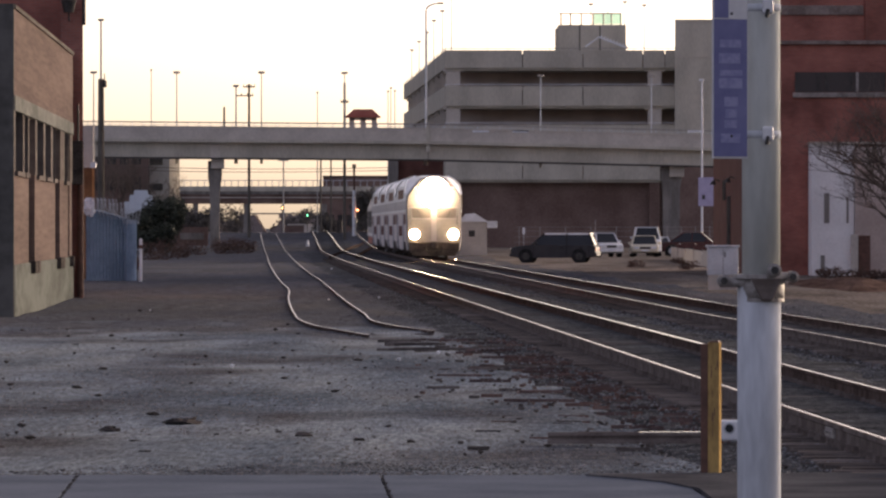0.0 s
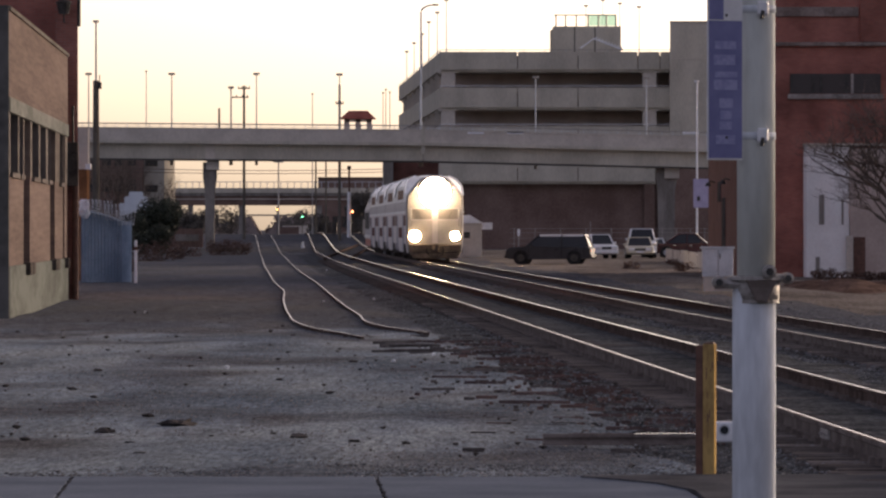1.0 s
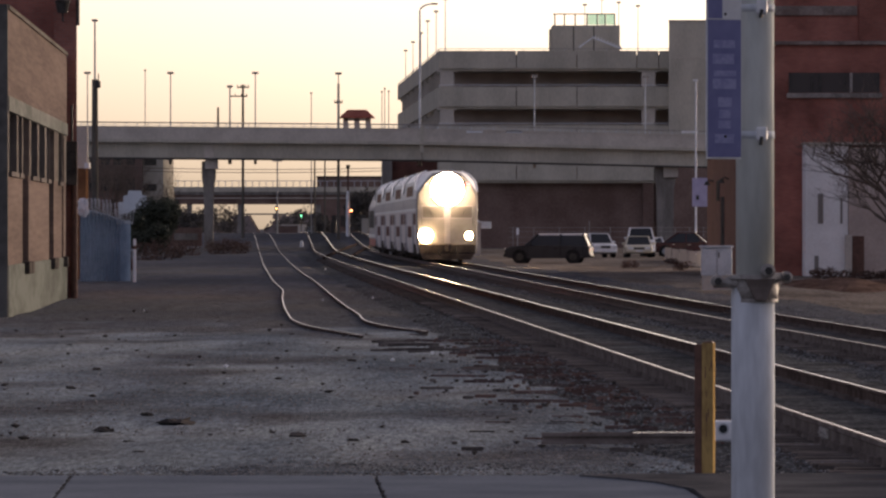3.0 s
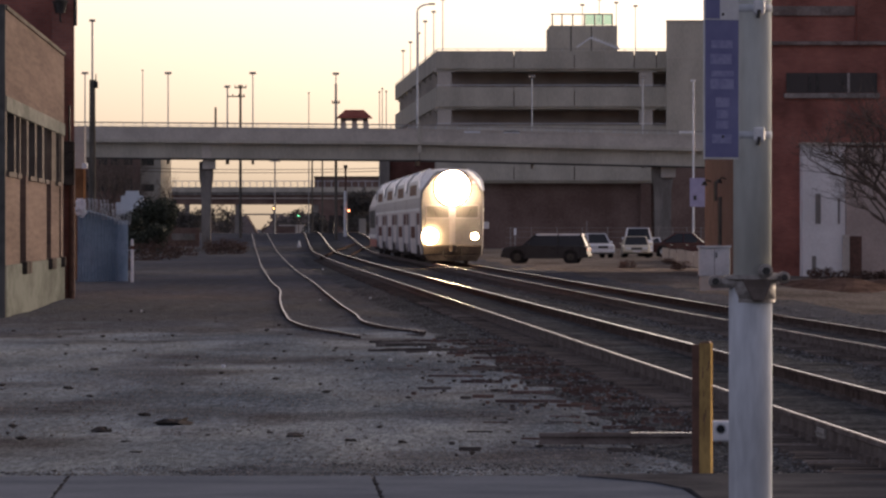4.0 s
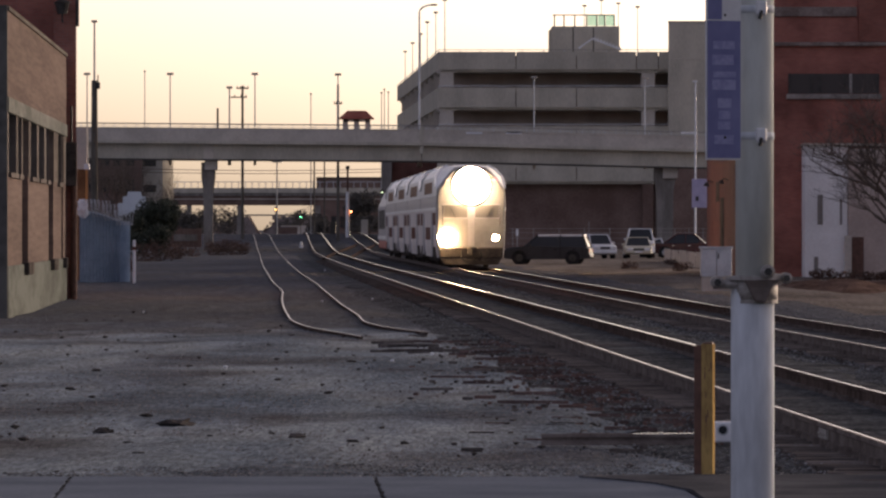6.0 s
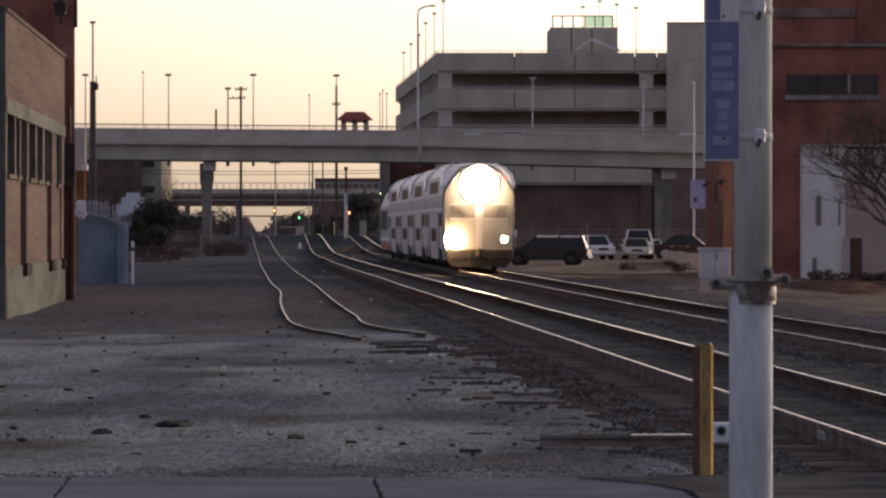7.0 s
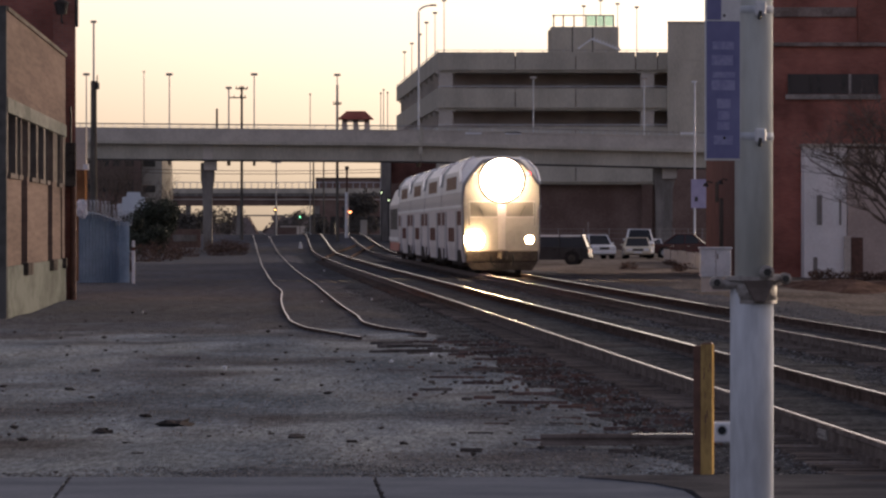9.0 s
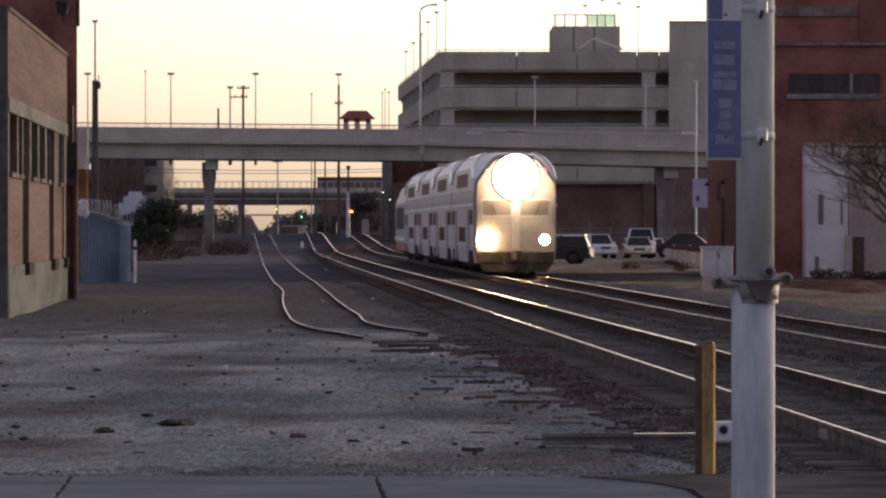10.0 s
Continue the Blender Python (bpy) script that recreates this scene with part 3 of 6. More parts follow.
# ---- pavement and verge in front ----
def pavement():
    pv = thing("pavement", label="grey concrete pavement slabs with open joints", category="pavement", kind="structure")
    edges = [-14, -11.4, -9.3, -7.15, -5.0, -2.760, -0.525, 1.62]
    lean = 0.03   # the joints run slightly askew to the edge

    def across(x, y):
        return x + lean * (43.7 - y)
    for a, b in zip(edges, edges[1:]):
        pr = [(across(a, 38.0) + 0.008, 38.0), (across(b, 38.0) - 0.008, 38.0), (b - 0.008, 43.7), (a + 0.008, 43.7)]
        part("slab", extrude(pr, "z", -0.05, 0.02, bevel=0.01), M_PAVE, pv)
        bm = bmesh.new()
        for k in range(14):
            ya = 38.0 + 5.7 * k / 14
            o = across(b, ya) + 0.008 * math.sin(k * 2.3 + a)
            w = 0.009 + 0.004 * math.sin(k * 1.3 + b)
            box(o - w, o + w, ya, ya + 0.408, 0.0, 0.0205, bm)
        part("joint", bm, M_ASPHALT, pv, "dark crack between slabs")
    bm = box(-14, 40, -40, 37.9, -0.08, 0.008)
    part("roadway", bm, M_ASPHALT, pv, "dark asphalt roadway")
    bm = bmesh.new()
    pr = [(0.98, 43.5), (1.2, 43.66), (1.7, 43.75), (2.6, 43.8), (9, 43.8), (9, 39), (1.75, 39), (1.72, 41.2), (1.5, 42.4), (1.25, 43.0)]
    extrude(pr, "z", 0.005, 0.034, bm)
    part("patch", bm, M_PATCH, pv, "worn grey-brown asphalt patch")


pavement()

# loose stones and clods
scatter("gravel", 16000, lambda r: (lambda y: (r.uniform(-0.085, 0.085) * y, y, -0.01))(44 + 66 * r.random() ** 1.6), lambda r: 0.005 + 0.012 * r.random() ** 3, M_STONE, "scattered pale gravel on dirt", "gravel", 3)
scatter("dark_clods", 520, lambda r: (lambda y: (r.uniform(-0.085, 0.06) * y, y, -0.01))(44 + 90 * r.random() ** 1.3), lambda r: 0.012 + 0.04 * r.random() ** 4, M_CLOD, "scattered dark clods of dirt", "clods", 4)
scatter("ballast_stones", 26000, lambda r: (lambda y: (NEAR_TRACK(y) + (lambda g: g if g > 0 else 0.62 * g)(max(-4.5, min(4.5, r.gauss(0, 1.5)))), y, 0.012))(40 + 140 * r.random() ** 1.6), lambda r: 0.01 + 0.014 * r.random(), M_BALLASTSTONE, "crushed ballast stones between rails", "ballast", 5)
scatter("ballast_stones", 20000, lambda r: (lambda y: (FAR_TRACK(y) + max(-4.5, min(4.5, r.gauss(0, 1.5))), y, 0.012))(66 + 150 * r.random() ** 1.6), lambda r: 0.012 + 0.018 * r.random(), M_BALLASTSTONE, "crushed ballast stones between rails", "ballast", 6)


scatter("splinters", 500, lambda r: (lambda y: (NEAR_TRACK(y) - 1.2 - abs(r.gauss(0, 1.3)), y, 0.0))(48 + 50 * r.random()), lambda r: 0.008 + 0.03 * r.random() ** 4, M_CLOD, "dark wood splinters and clods beside the rails", "debris", 9)


def timber_fragments(count, seed, material, y0, y1, reach, size=0.16, slim=1.0):
    """Broken strips of old timber lying across the dirt beside the rails, joined."""
    rnd = random.Random(seed)
    verts, faces = [], []
    for _ in range(count):
        y = rnd.uniform(y0, y1)
        x = NEAR_TRACK(y) - 1.15 - abs(rnd.gauss(0, reach))
        ln, w, h, a = 0.02 + size * rnd.random() ** 3, slim * rnd.uniform(0.01, 0.04), slim * rnd.uniform(0.0, 0.007), rnd.gauss(0, 0.25)
        c, q = math.cos(a), math.sin(a)
        b = len(verts)
        for dx, dy, k in ((-ln, -w, 0.7), (ln, -w * 0.6, 1), (ln * 0.9, w, 0.8), (-ln * 0.85, w * 0.8, 1)):
            verts.append((x + dx * c - dy * q, y + dx * q + dy * c, -0.03))
            verts.append((x + dx * c - dy * q, y + dx * q + dy * c, 0.002 + h * k))
        for k in range(4):
            n = (k + 1) % 4
            faces.append((b + 2 * k, b + 2 * n, b + 2 * n + 1, b + 2 * k + 1))
        faces.append((b + 1, b + 3, b + 5, b + 7))
    stuff_mesh("timber_fragments", verts, faces, material, "broken strips of old timber in the dirt", "debris")


timber_fragments(80, 12, M_REDTIMBER, 50, 100, 0.9, 0.2, 0.5)
timber_fragments(110, 13, M_TIE, 48, 105, 1.2, 0.18, 0.6)
timber_fragments(130, 14, M_DARKTIMBER, 52, 98, 0.8, 0.4, 0.4)
scatter("verge_gravel", 5000, lambda r: (r.uniform(-4.2, 2.0), 43.75 + 3.2 * r.random() ** 1.8, -0.012), lambda r: 0.005 + 0.014 * r.random() ** 2, M_BALLASTSTONE, "dark gravel along the pavement edge", "gravel", 17)


# ---- the near mast with its sign ----
def mast():
    d = 24.0
    x = 1.2425
    ob = thing("sign_mast", x, d, 0.0, label="galvanised steel crossing mast with bolted collar", category="mast")
    zc = 1.612
    part("lower_tube", tube([(0, 0, 0), (0, 0, 0.4), (0, 0, 1.0), (0, 0, zc + 0.02)], 0.088, n=40), M_GALV, ob, "pale galvanised lower tube", True)
    part("upper_tube", tube([(0.008, 0, zc), (0.008, 0, 2.4), (0.008, 0, 4.2)], 0.077, n=40), M_MASTUP, ob, "dull grey upper tube", True)
    part("base_flange", box(-0.2, 0.2, -0.2, 0.2, 0.008, 0.03, bevel=0.006), M_CASTIRON, ob)
    # hinged collar: funnel, lip and three bolt bosses
    col = part("collar", tube([(0.008, 0, 1.551), (0.008, 0, 1.6), (0.008, 0, 1.65)], 0.0925, 0.096, n=36), M_CASTIRON, ob, "cast metal hinge collar", True)
    part("top_lip", tube([(0.008, 0, 1.64), (0.008, 0, 1.657)], 0.118, n=36), M_CASTIRON, col)
    part("gusset", extrude([(-0.04, 1.641), (0.085, 1.641), (0.05, 1.552), (0.005, 1.552)], "y", -0.122, -0.075, bevel=0.006), M_RAILPALE, col, "rust-stained gusset")
    part("lip", tube([(0.008, 0, 1.546), (0.008, 0, 1.560)], 0.093, n=36), M_CASTIRON, col)
    for bx, by, bz, rr in ((-0.145, -0.03, 1.631, 0.026), (0.055, -0.1, 1.674, 0.028), (0.135, 0.0, 1.647, 0.024)):
        part("boss", tube([(bx, by - 0.05, bz), (bx, by + 0.05, bz)], rr, n=16), M_CASTIRON, col, smooth=True)
        part("bolt", tube([(bx, by - 0.065, bz), (bx, by - 0.048, bz)], rr * 0.6, n=6), M_STEELDARK, col)
    part("arm", tube([(-0.16, -0.03, 1.624), (-0.02, -0.05, 1.624)], 0.02, n=12), M_CASTIRON, col)
    part("arm", tube([(0.06, -0.03, 1.653), (0.145, 0.0, 1.647)], 0.016, n=12), M_CASTIRON, col)
    for zz in (2.737, 2.225):
        b = part("band", tube([(0.008, 0, zz - 0.018), (0.008, 0, zz + 0.012)], 0.0795, n=40), M_GALV, ob, "steel band clamp", True)
        part("lug", box(0.008, 0.052, -0.115, -0.07, zz - 0.03, zz + 0.028, bevel=0.008), M_SIGNWHITE, b, "bright clamp lug")
        part("screw", tube([(0.024, -0.118, zz - 0.045), (0.03, -0.114, zz - 0.012)], 0.008, n=8), M_STEELDARK, b)
    sg = thing("crossing_sign", 1.1175, 23.86, 0, rz=28, label="faded blue metal notice plate strapped to a mast", category="sign")
    zb, zt = 2.123, 3.020
    part("backing", box(-0.082, 0.082, -0.002, 0.004, zb, zt, bevel=0.0015), M_SIGNWHITE, sg, "white plate edge")
    part("face", box(-0.076, 0.078, -0.005, -0.0025, zb + 0.008, 2.683), M_SIGNBLUE, sg, "blue printed face")
    part("picture", box(-0.076, 0.078, -0.005, -0.0025, 2.683 + 0.001, zt - 0.006), M_SIGNWHITE, sg, "pale worn picture panel")
    part("picture", box(-0.076, -0.01, -0.0065, -0.0052, 2.688, zt - 0.05), M_SIGNBLUE, sg, "blue corner of the picture")
    for y0, y1, wa, wb in ((74, 88, -0.05, 0.05), (98, 116, -0.055, 0.045), (128, 138, -0.05, 0.055), (142, 160, -0.055, 0.055), (175, 192, -0.03, 0.035), (197, 212, -0.025, 0.03), (216, 230, -0.028, 0.03), (240, 256, -0.045, 0.045)):
        za, zz = 1.85 - (y1 - 404) * 23.9 / 10500, 1.85 - (y0 - 404) * 23.9 / 10500
        part("text_bar", box(wa, wb, -0.0062, -0.0051, za, zz), M_SIGNTEXT, sg, "pale unreadable lettering bar")
    for zz in (2.706, 2.214):
        part("bolt", ball((0.005, -0.006, zz), 0.006, seg=8), M_STEELDARK, sg)


mast()


# ---- yellow post by the pavement ----
def bollard():
    d = 43.9
    ob = thing("marker_post", 1.915, d, 0, rz=-10, label="yellow and rust-brown painted steel channel post", category="post")
    z1 = 0.993
    part("web", box(-0.068, -0.013, -0.055, 0.055, -0.05, z1 - 0.01, bevel=0.004), M_RUSTPAINT, ob, "rust-brown side of the post")
    part("flange", box(-0.012, 0.072, -0.07, 0.06, -0.05, z1, bevel=0.004), M_YELLOW, ob, "chipped yellow front of the post")
    part("worn_top", extrude([(-0.011, z1 - 0.004), (0.071, z1 - 0.004), (0.06, z1 + 0.014), (0.0, z1 + 0.01)], "y", -0.066, 0.056, bevel=0.004), M_RUSTPAINT, ob, "bare rusty top edge")
    rnd = random.Random(5)
    for k in range(11):
        xx, zz, hh = 0.028 + rnd.gauss(0, 0.012), rnd.uniform(0.3, 0.85), rnd.uniform(0.01, 0.07)
        w = rnd.uniform(0.002, 0.006)
        part("chip", extrude([(xx - w, zz), (xx + w * 0.4, zz - 0.008), (xx + w, zz + hh * 0.6), (xx - w * 0.2, zz + hh)], "y", -0.0712, -0.069), M_RUSTPAINT, ob, "rusty chip in the paint")


bollard()


# ---- loose things on the yard ----
def yard_things():
    d = 50.6
    ob = thing("rail_offcut", 1.499, d, 0, rz=2, label="rusty length of rail lying on gravel", category="rail")
    h = 0.095
    pr = [(-0.07, 0), (-0.07, 0.02), (-0.012, 0.04), (-0.012, h - 0.04), (-0.036, h - 0.03), (-0.036, h), (0.036, h), (0.036, h - 0.03), (0.012, h - 0.04), (0.012, 0.04), (0.07, 0.02), (0.07, 0)]
    part("body", extrude(pr, "x", -0.68, 0.66), M_RAILPALE, ob)
    part("worn_edge", box(0.1, 0.655, -0.038, 0.034, h - 0.004, h + 0.004), M_RAILTOP, ob, "worn bright edge")
    ob = thing("switch_lamp_box", 2.390, 51.2, 0, label="small white metal box with a dark round lens", category="trackside box")
    part("body", box(-0.1, 0.1, -0.08, 0.08, 0, 0.18, bevel=0.02), M_WHITE, ob)
    part("lens", tube([(0.0, -0.09, 0.11), (0.0, -0.07, 0.11)], 0.036, n=18), M_GLASS, ob, "dark round lens")
    part("rim", tube([(0.0, -0.084, 0.11), (0.0, -0.07, 0.11)], 0.05, n=18), M_GALV, ob)
    rnd = random.Random(8)
    # half-buried old crossing timbers
    for x, y, ln, m in ((2.13, 67.4, 1.2, M_REDTIMBER), (2.25, 64.3, 1.05, M_REDTIMBER), (2.32, 61.5, 0.75, M_TIE), (2.12, 70.4, 1.0, M_TIE), (0.87, 78.3, 1.15, M_TIE), (0.49, 77.4, 0.5, M_TIE), (1.35, 80.6, 0.75, M_REDTIMBER), (-0.57, 93.4, 1.0, M_TIE), (-0.2, 89.9, 1.65, M_TIE), (0.83, 90.8, 1.15, M_TIE), (1.6, 86.0, 1.0, M_TIE), (2.25, 57.8, 0.6, M_TIE), (1.96, 74.4, 0.9, M_REDTIMBER), (1.67, 77.4, 0.6, M_TIE), (-0.86, 96.2, 0.6, M_TIE), (1.2, 84.0, 0.8, M_REDTIMBER)):
        # rotten timber: splintered strips of uneven length
        t = thing("old_timber", x, y, -0.008, rnd.uniform(-9, 4), "weathered timber half sunk in the yard dirt", "timber", "old timbers in the yard")
        for j in range(7):
            ya = -0.13 + 0.037 * j
            xa = -ln / 2 + ln * rnd.uniform(-0.1, 0.35)
            xb = ln / 2 - ln * rnd.uniform(-0.1, 0.35)
            hh = rnd.uniform(0.0, 0.03)
            part("strip", extrude([(xa, ya), (xb - 0.05, ya + 0.008), (xb, ya + 0.02), (xb - 0.03, ya + 0.036), (xa + 0.06, ya + 0.034)], "z", -0.09, hh), m, t)
    for x, y in ((760, 628), (250, 553), (395, 652), (571, 479), (655, 530), (566, 534), (690, 640), (540, 434)):
        dd = 19425 / (y - 404)
        b = ball((0, 0, 0.01), 0.028 + 0.02 * (y < 500), seg=8, squash=0.6)
        for v in b.verts:
            v.co += Vector((rnd.uniform(-1, 1), rnd.uniform(-1, 1), rnd.uniform(-1, 1))) * 0.012
        t = finish("paper_scrap", b, M_PLASTIC)
        t.matrix_world = pose((x - 784) * dd / 10500, dd, 0, 0, 0, rnd.uniform(0, 90))
        tagged(t, "crumpled white paper scrap on the dirt", "litter", "scraps of litter")
    for x, y, w in ((178, 763, 0.14), (305, 752, 0.24), (240, 803, 0.09), (255, 735, 0.1), (118, 688, 0.1), (160, 702, 0.08), (165, 655, 0.1), (712, 783, 0.07), (620, 780, 0.07), (330, 648, 0.08), (620, 640, 0.09), (223, 783, 0.07), (520, 772, 0.12)):
        dd = 19425 / (y - 404)
        b = ball((0, 0, 0.01), 0.5, seg=8, squash=0.35)
        for v in b.verts:
            v.co = Vector((v.co.x * w * 1.1 + rnd.uniform(-1, 1) * w * 0.35, v.co.y * w * 2, v.co.z * w * 0.6 + rnd.uniform(-0.05, 0.22) * w))
        t = finish("tar_lump", b, M_CLOD)
        t.matrix_world = pose((x - 784) * dd / 10500, dd, -0.01, 0, 0, rnd.uniform(-20, 20))
        tagged(t, "dark lump of tar on the dirt", "debris", "dark lumps on the dirt")


yard_things()


# ---- brick building beside the siding ----
def brick_building():
    y0, y1 = 122.2, 155.7
    ang = math.degrees(math.atan(0.0278))
    ob = thing("brick_warehouse", -9.035, y0, 0, rz=ang, label="low orange brick warehouse with a taller red wing", category="building")
    # local axes: y runs along the wall, x towards the tracks
    ln = y1 - y0
    top, lint, wt, wb, pl = 6.33, 4.56, 4.24, 3.0, 1.06
    part("wall", box(-14, -0.35, 0.02, ln, -0.1, top - 0.04), M_BRICK_ORANGE, ob)
    part("end_wall", box(-14, 0.02, -0.25, 0.0, -0.1, top + 0.1), M_OLDRENDER, ob, "dark weathered end wall")
    part("plinth", box(-0.36, 0.04, 0.0, ln, -0.1, pl, bevel=0.02), M_PLINTH, ob, "grey concrete plinth")
    part("lintel", box(-0.36, 0.05, 0.0, ln, wt, lint, bevel=0.015), M_LINTEL, ob, "grey concrete lintel band")
    part("parapet", box(-0.36, 0.02, 0.0, ln, lint, top), M_BRICK_ORANGE, ob)
    part("coping", box(-0.4, 0.06, 0.0, ln, top, top + 0.1, bevel=0.015), M_JAMB, ob, "grimy stone coping")
    slots = [(7.3, 10.4), (22.1, 25.0), (30.5, 31.6)]
    wins = [(0.7, 4.2), (4.9, 6.7), (11.4, 14.9), (15.9, 19.2), (20.3, 22.0), (27.9, 30.2)]
    # brick piers between the recesses, below the windows
    a = 0.0
    for s0, s1 in slots + [(ln, ln)]:
        part("pier", box(-0.36, 0.0, a, s0, pl, wb), M_BRICK_ORANGE, ob)
        a = s1
    edges = sorted([(s, e) for s, e in slots + wins])
    a = 0.0
    for s0, s1 in edges + [(ln, ln)]:
        if s0 > a + 0.05:
            part("jamb", box(-0.36, 0.015, a, s0, wb, wt), M_JAMB, ob)
        a = s1
    for s0, s1 in slots:
        part("recess", box(-0.37, -0.16, s0, s1, pl, wt), M_BRICK_ORANGE, ob)
        part("vent_box", box(-0.14, 0.15, s0 + 0.2, s1 - 0.2, pl - 0.24, pl + 0.03, bevel=0.03), M_CLOD, ob, "dark metal vent box")
    for s0, s1 in wins:
        w = part("window", box(-0.26, -0.22, s0, s1, wb, wt), M_GLASS, ob, "dark dusty ribbon window")
        n = max(2, int((s1 - s0) / 0.9))
        for k in range(n + 1):
            yy = s0 + (s1 - s0) * k / n
            part("mullion", box(-0.24, -0.16, yy - 0.04, yy + 0.04, wb, wt), M_STEELDARK, w)
        part("transom", box(-0.24, -0.17, s0, s1, (wb + wt) / 2 - 0.03, (wb + wt) / 2 + 0.03), M_STEELDARK, w)
        part("sill", box(-0.3, 0.07, s0 - 0.05, s1 + 0.05, wb - 0.1, wb), M_JAMB, w)
    # tall red wing behind
    tall = thing("brick_tower_block", label="tall red brick wing rising above the warehouse", category="building")
    part("wall", extrude([(-40, 156.4), (-9.807, 156.4), (-9.807 - 0.9, 166), (-40, 166)], "z", -0.1, 24), M_BRICK_DEEP, tall)
    part("pilaster", extrude([(-10.281, 155.9), (-9.694, 155.9), (-9.694 - 0.06, 156.6), (-10.281, 156.6)], "z", -0.1, 24), M_BRICK_PILASTER, tall, "red brick corner pilaster")
    part("drainpipe", tube([(-9.660, 155.75, 7.139), (-9.660, 155.75, 14)], 0.05, n=10), M_STEELDARK, tall, "dark green drainpipe")
    part("drainpipe", tube([(-9.749, 155.75, 0), (-9.749, 155.75, 3.395)], 0.09, n=10), M_RUSTPAINT, tall, "rusty downpipe")
    lt = thing("wall_lantern", -10.045, 155.7, 7.258, label="dark iron lantern fixed on red brick pilaster", category="lamp")
    part("bracket", tube([(0, 0.2, 0), (0, -0.1, 0.0), (0, -0.12, 0.2)], 0.025, n=8), M_STEELDARK, lt)
    part("shade", tube([(0, -0.12, 0.2), (0, -0.12, 0.5)], 0.13, 0.2, n=12), M_STEELDARK, lt)
    part("cap", tube([(0, -0.12, 0.5), (0, -0.12, 0.62)], 0.24, 0.03, n=12), M_STEELDARK, lt)
    vb = thing("meter_box", -9.793, 155.75, 2.949, label="dark weathered utility box on brick wall", category="utility box")
    part("body", box(-0.18, 0.12, -0.16, 0.14, 0, 1.15, bevel=0.02), M_CLOD, vb)
    part("conduit", tube([(-0.02, -0.05, 1.15), (-0.02, -0.05, 2.1)], 0.03, n=8), M_STEELDARK, vb)


brick_building()


# ---- blue fence, wire, stake and the corner behind it ----
def fence_corner():
    d = 202.0
    ob = thing("corrugated_fence", label="blue corrugated steel fence with razor wire", category="fence")
    xa, xb, xc = -12.466, -11.139, -10.827
    zt = 2.466
    for name, (ax, ay), (bx, by), n in (("panel", (xa, d), (xb, d + 0.4), 12), ("panel", (xb + 0.01, d + 0.3), (xc, d + 1.0), 4)):
        bm = bmesh.new()
        rows = []
        dx, dy = bx - ax, by - ay
        ll = math.hypot(dx, dy)
        for k in range(n * 2 + 1):
            u = k / (n * 2)
            o = 0.045 * (1 if (k // 1) % 2 else -1)
            px, py = ax + dx * u - dy / ll * o, ay + dy * u + dx / ll * o
            rows.append((bm.verts.new((px, py, 0.0)), bm.verts.new((px, py, zt - 0.4 * smooth(xa, xc, px)))))
        for p, q in zip(rows, rows[1:]):
            bm.faces.new((p[0], q[0], q[1], p[1]))
        bmesh.ops.solidify(bm, geom=bm.faces[:], thickness=0.012)
        part(name, bm, M_BLUEFENCE, ob)
    part("top_rail", tube([(xa, d - 0.04, zt), ((xa + xb) / 2, d + 0.16, zt - 0.14), (xb, d + 0.36, zt - 0.36)], 0.035, n=8), M_BLUEFENCE, ob)
    # coils of wire above
    for k, (cx, cz, r) in enumerate(((-12.15, 2.56, 0.26), (-11.75, 2.5, 0.27), (-11.35, 2.38, 0.27), (-10.95, 2.2, 0.25))):
        pts = []
        for i in range(300):
            a = i * 0.11
            pts.append((cx - 0.32 + 0.64 * i / 300 + 0.03 * math.sin(i * 1.7), d + 0.1 + r * math.cos(a) * 0.9, cz + r * math.sin(a)))
        part("razor_coil", tube(pts, 0.009, n=4), M_WIRE, ob, "pale coil of razor wire")
    bag = ball((0, 0, 0), 0.17, seg=14, squash=1.8)
    rnd = random.Random(3)
    for v in bag.verts:
        v.co += Vector((rnd.uniform(-1, 1), rnd.uniform(-1, 1), rnd.uniform(-1, 1))) * 0.07
    b = finish("plastic_bag", bag, M_PLASTIC)
    b.matrix_world = pose(-12.33, 201.7, 2.5)
    tagged(b, "white plastic bag snagged on top of the fence", "litter")
    st = thing("marker_stake", -10.542, 201.0, 0, label="thin white marker stake with a dark band", category="stake")
    part("shaft", tube([(0, 0, -0.1), (0, 0, 1.2), (0, 0, 1.391)], 0.055, n=12), M_WHITE, st)
    part("band", tube([(0, 0, 1.1), (0, 0, 1.22)], 0.058, n=12), M_RUSTPAINT, st, "rust-coloured band")
    part("cap", ball((0, 0, 1.391), 0.056, seg=10), M_WHITE, st)
    an = thing("rear_annexe", label="orange plastered annexe with pale upper wall", category="building")
    part("wall", box(-13.810, -12.861, 212, 213.5, -0.1, 3.950), M_ORANGE, an)
    part("upper_wall", box(-13.941, -12.942, 214, 215, 3.950, 5.498), M_CONCRETE, an, "pale upper wall")
    part("bracket", box(-12.881, -12.700, 211.4, 212, 3.940, 4.141), M_WHITE, an)
    # utility pole with its conduit box
    up = thing("utility_pole", -17.743, 300, 0, label="dark wooden utility pole with a fitted box", category="pole")
    part("shaft", tube([(0, 0, -0.3), (0, 0, 4), (0, 0, 9.307)], 0.19, 0.15, n=12), M_WOODPOLE, up)
    part("transformer", tube([(0.2, -0.1, 8.879), (0.2, -0.1, 9.221)], 0.1, n=10), M_STEELDARK, up)
    part("pin", tube([(0.18, 0, 9.221), (0.18, 0, 9.593)], 0.03, n=6), M_STEELDARK, up)


fence_corner()


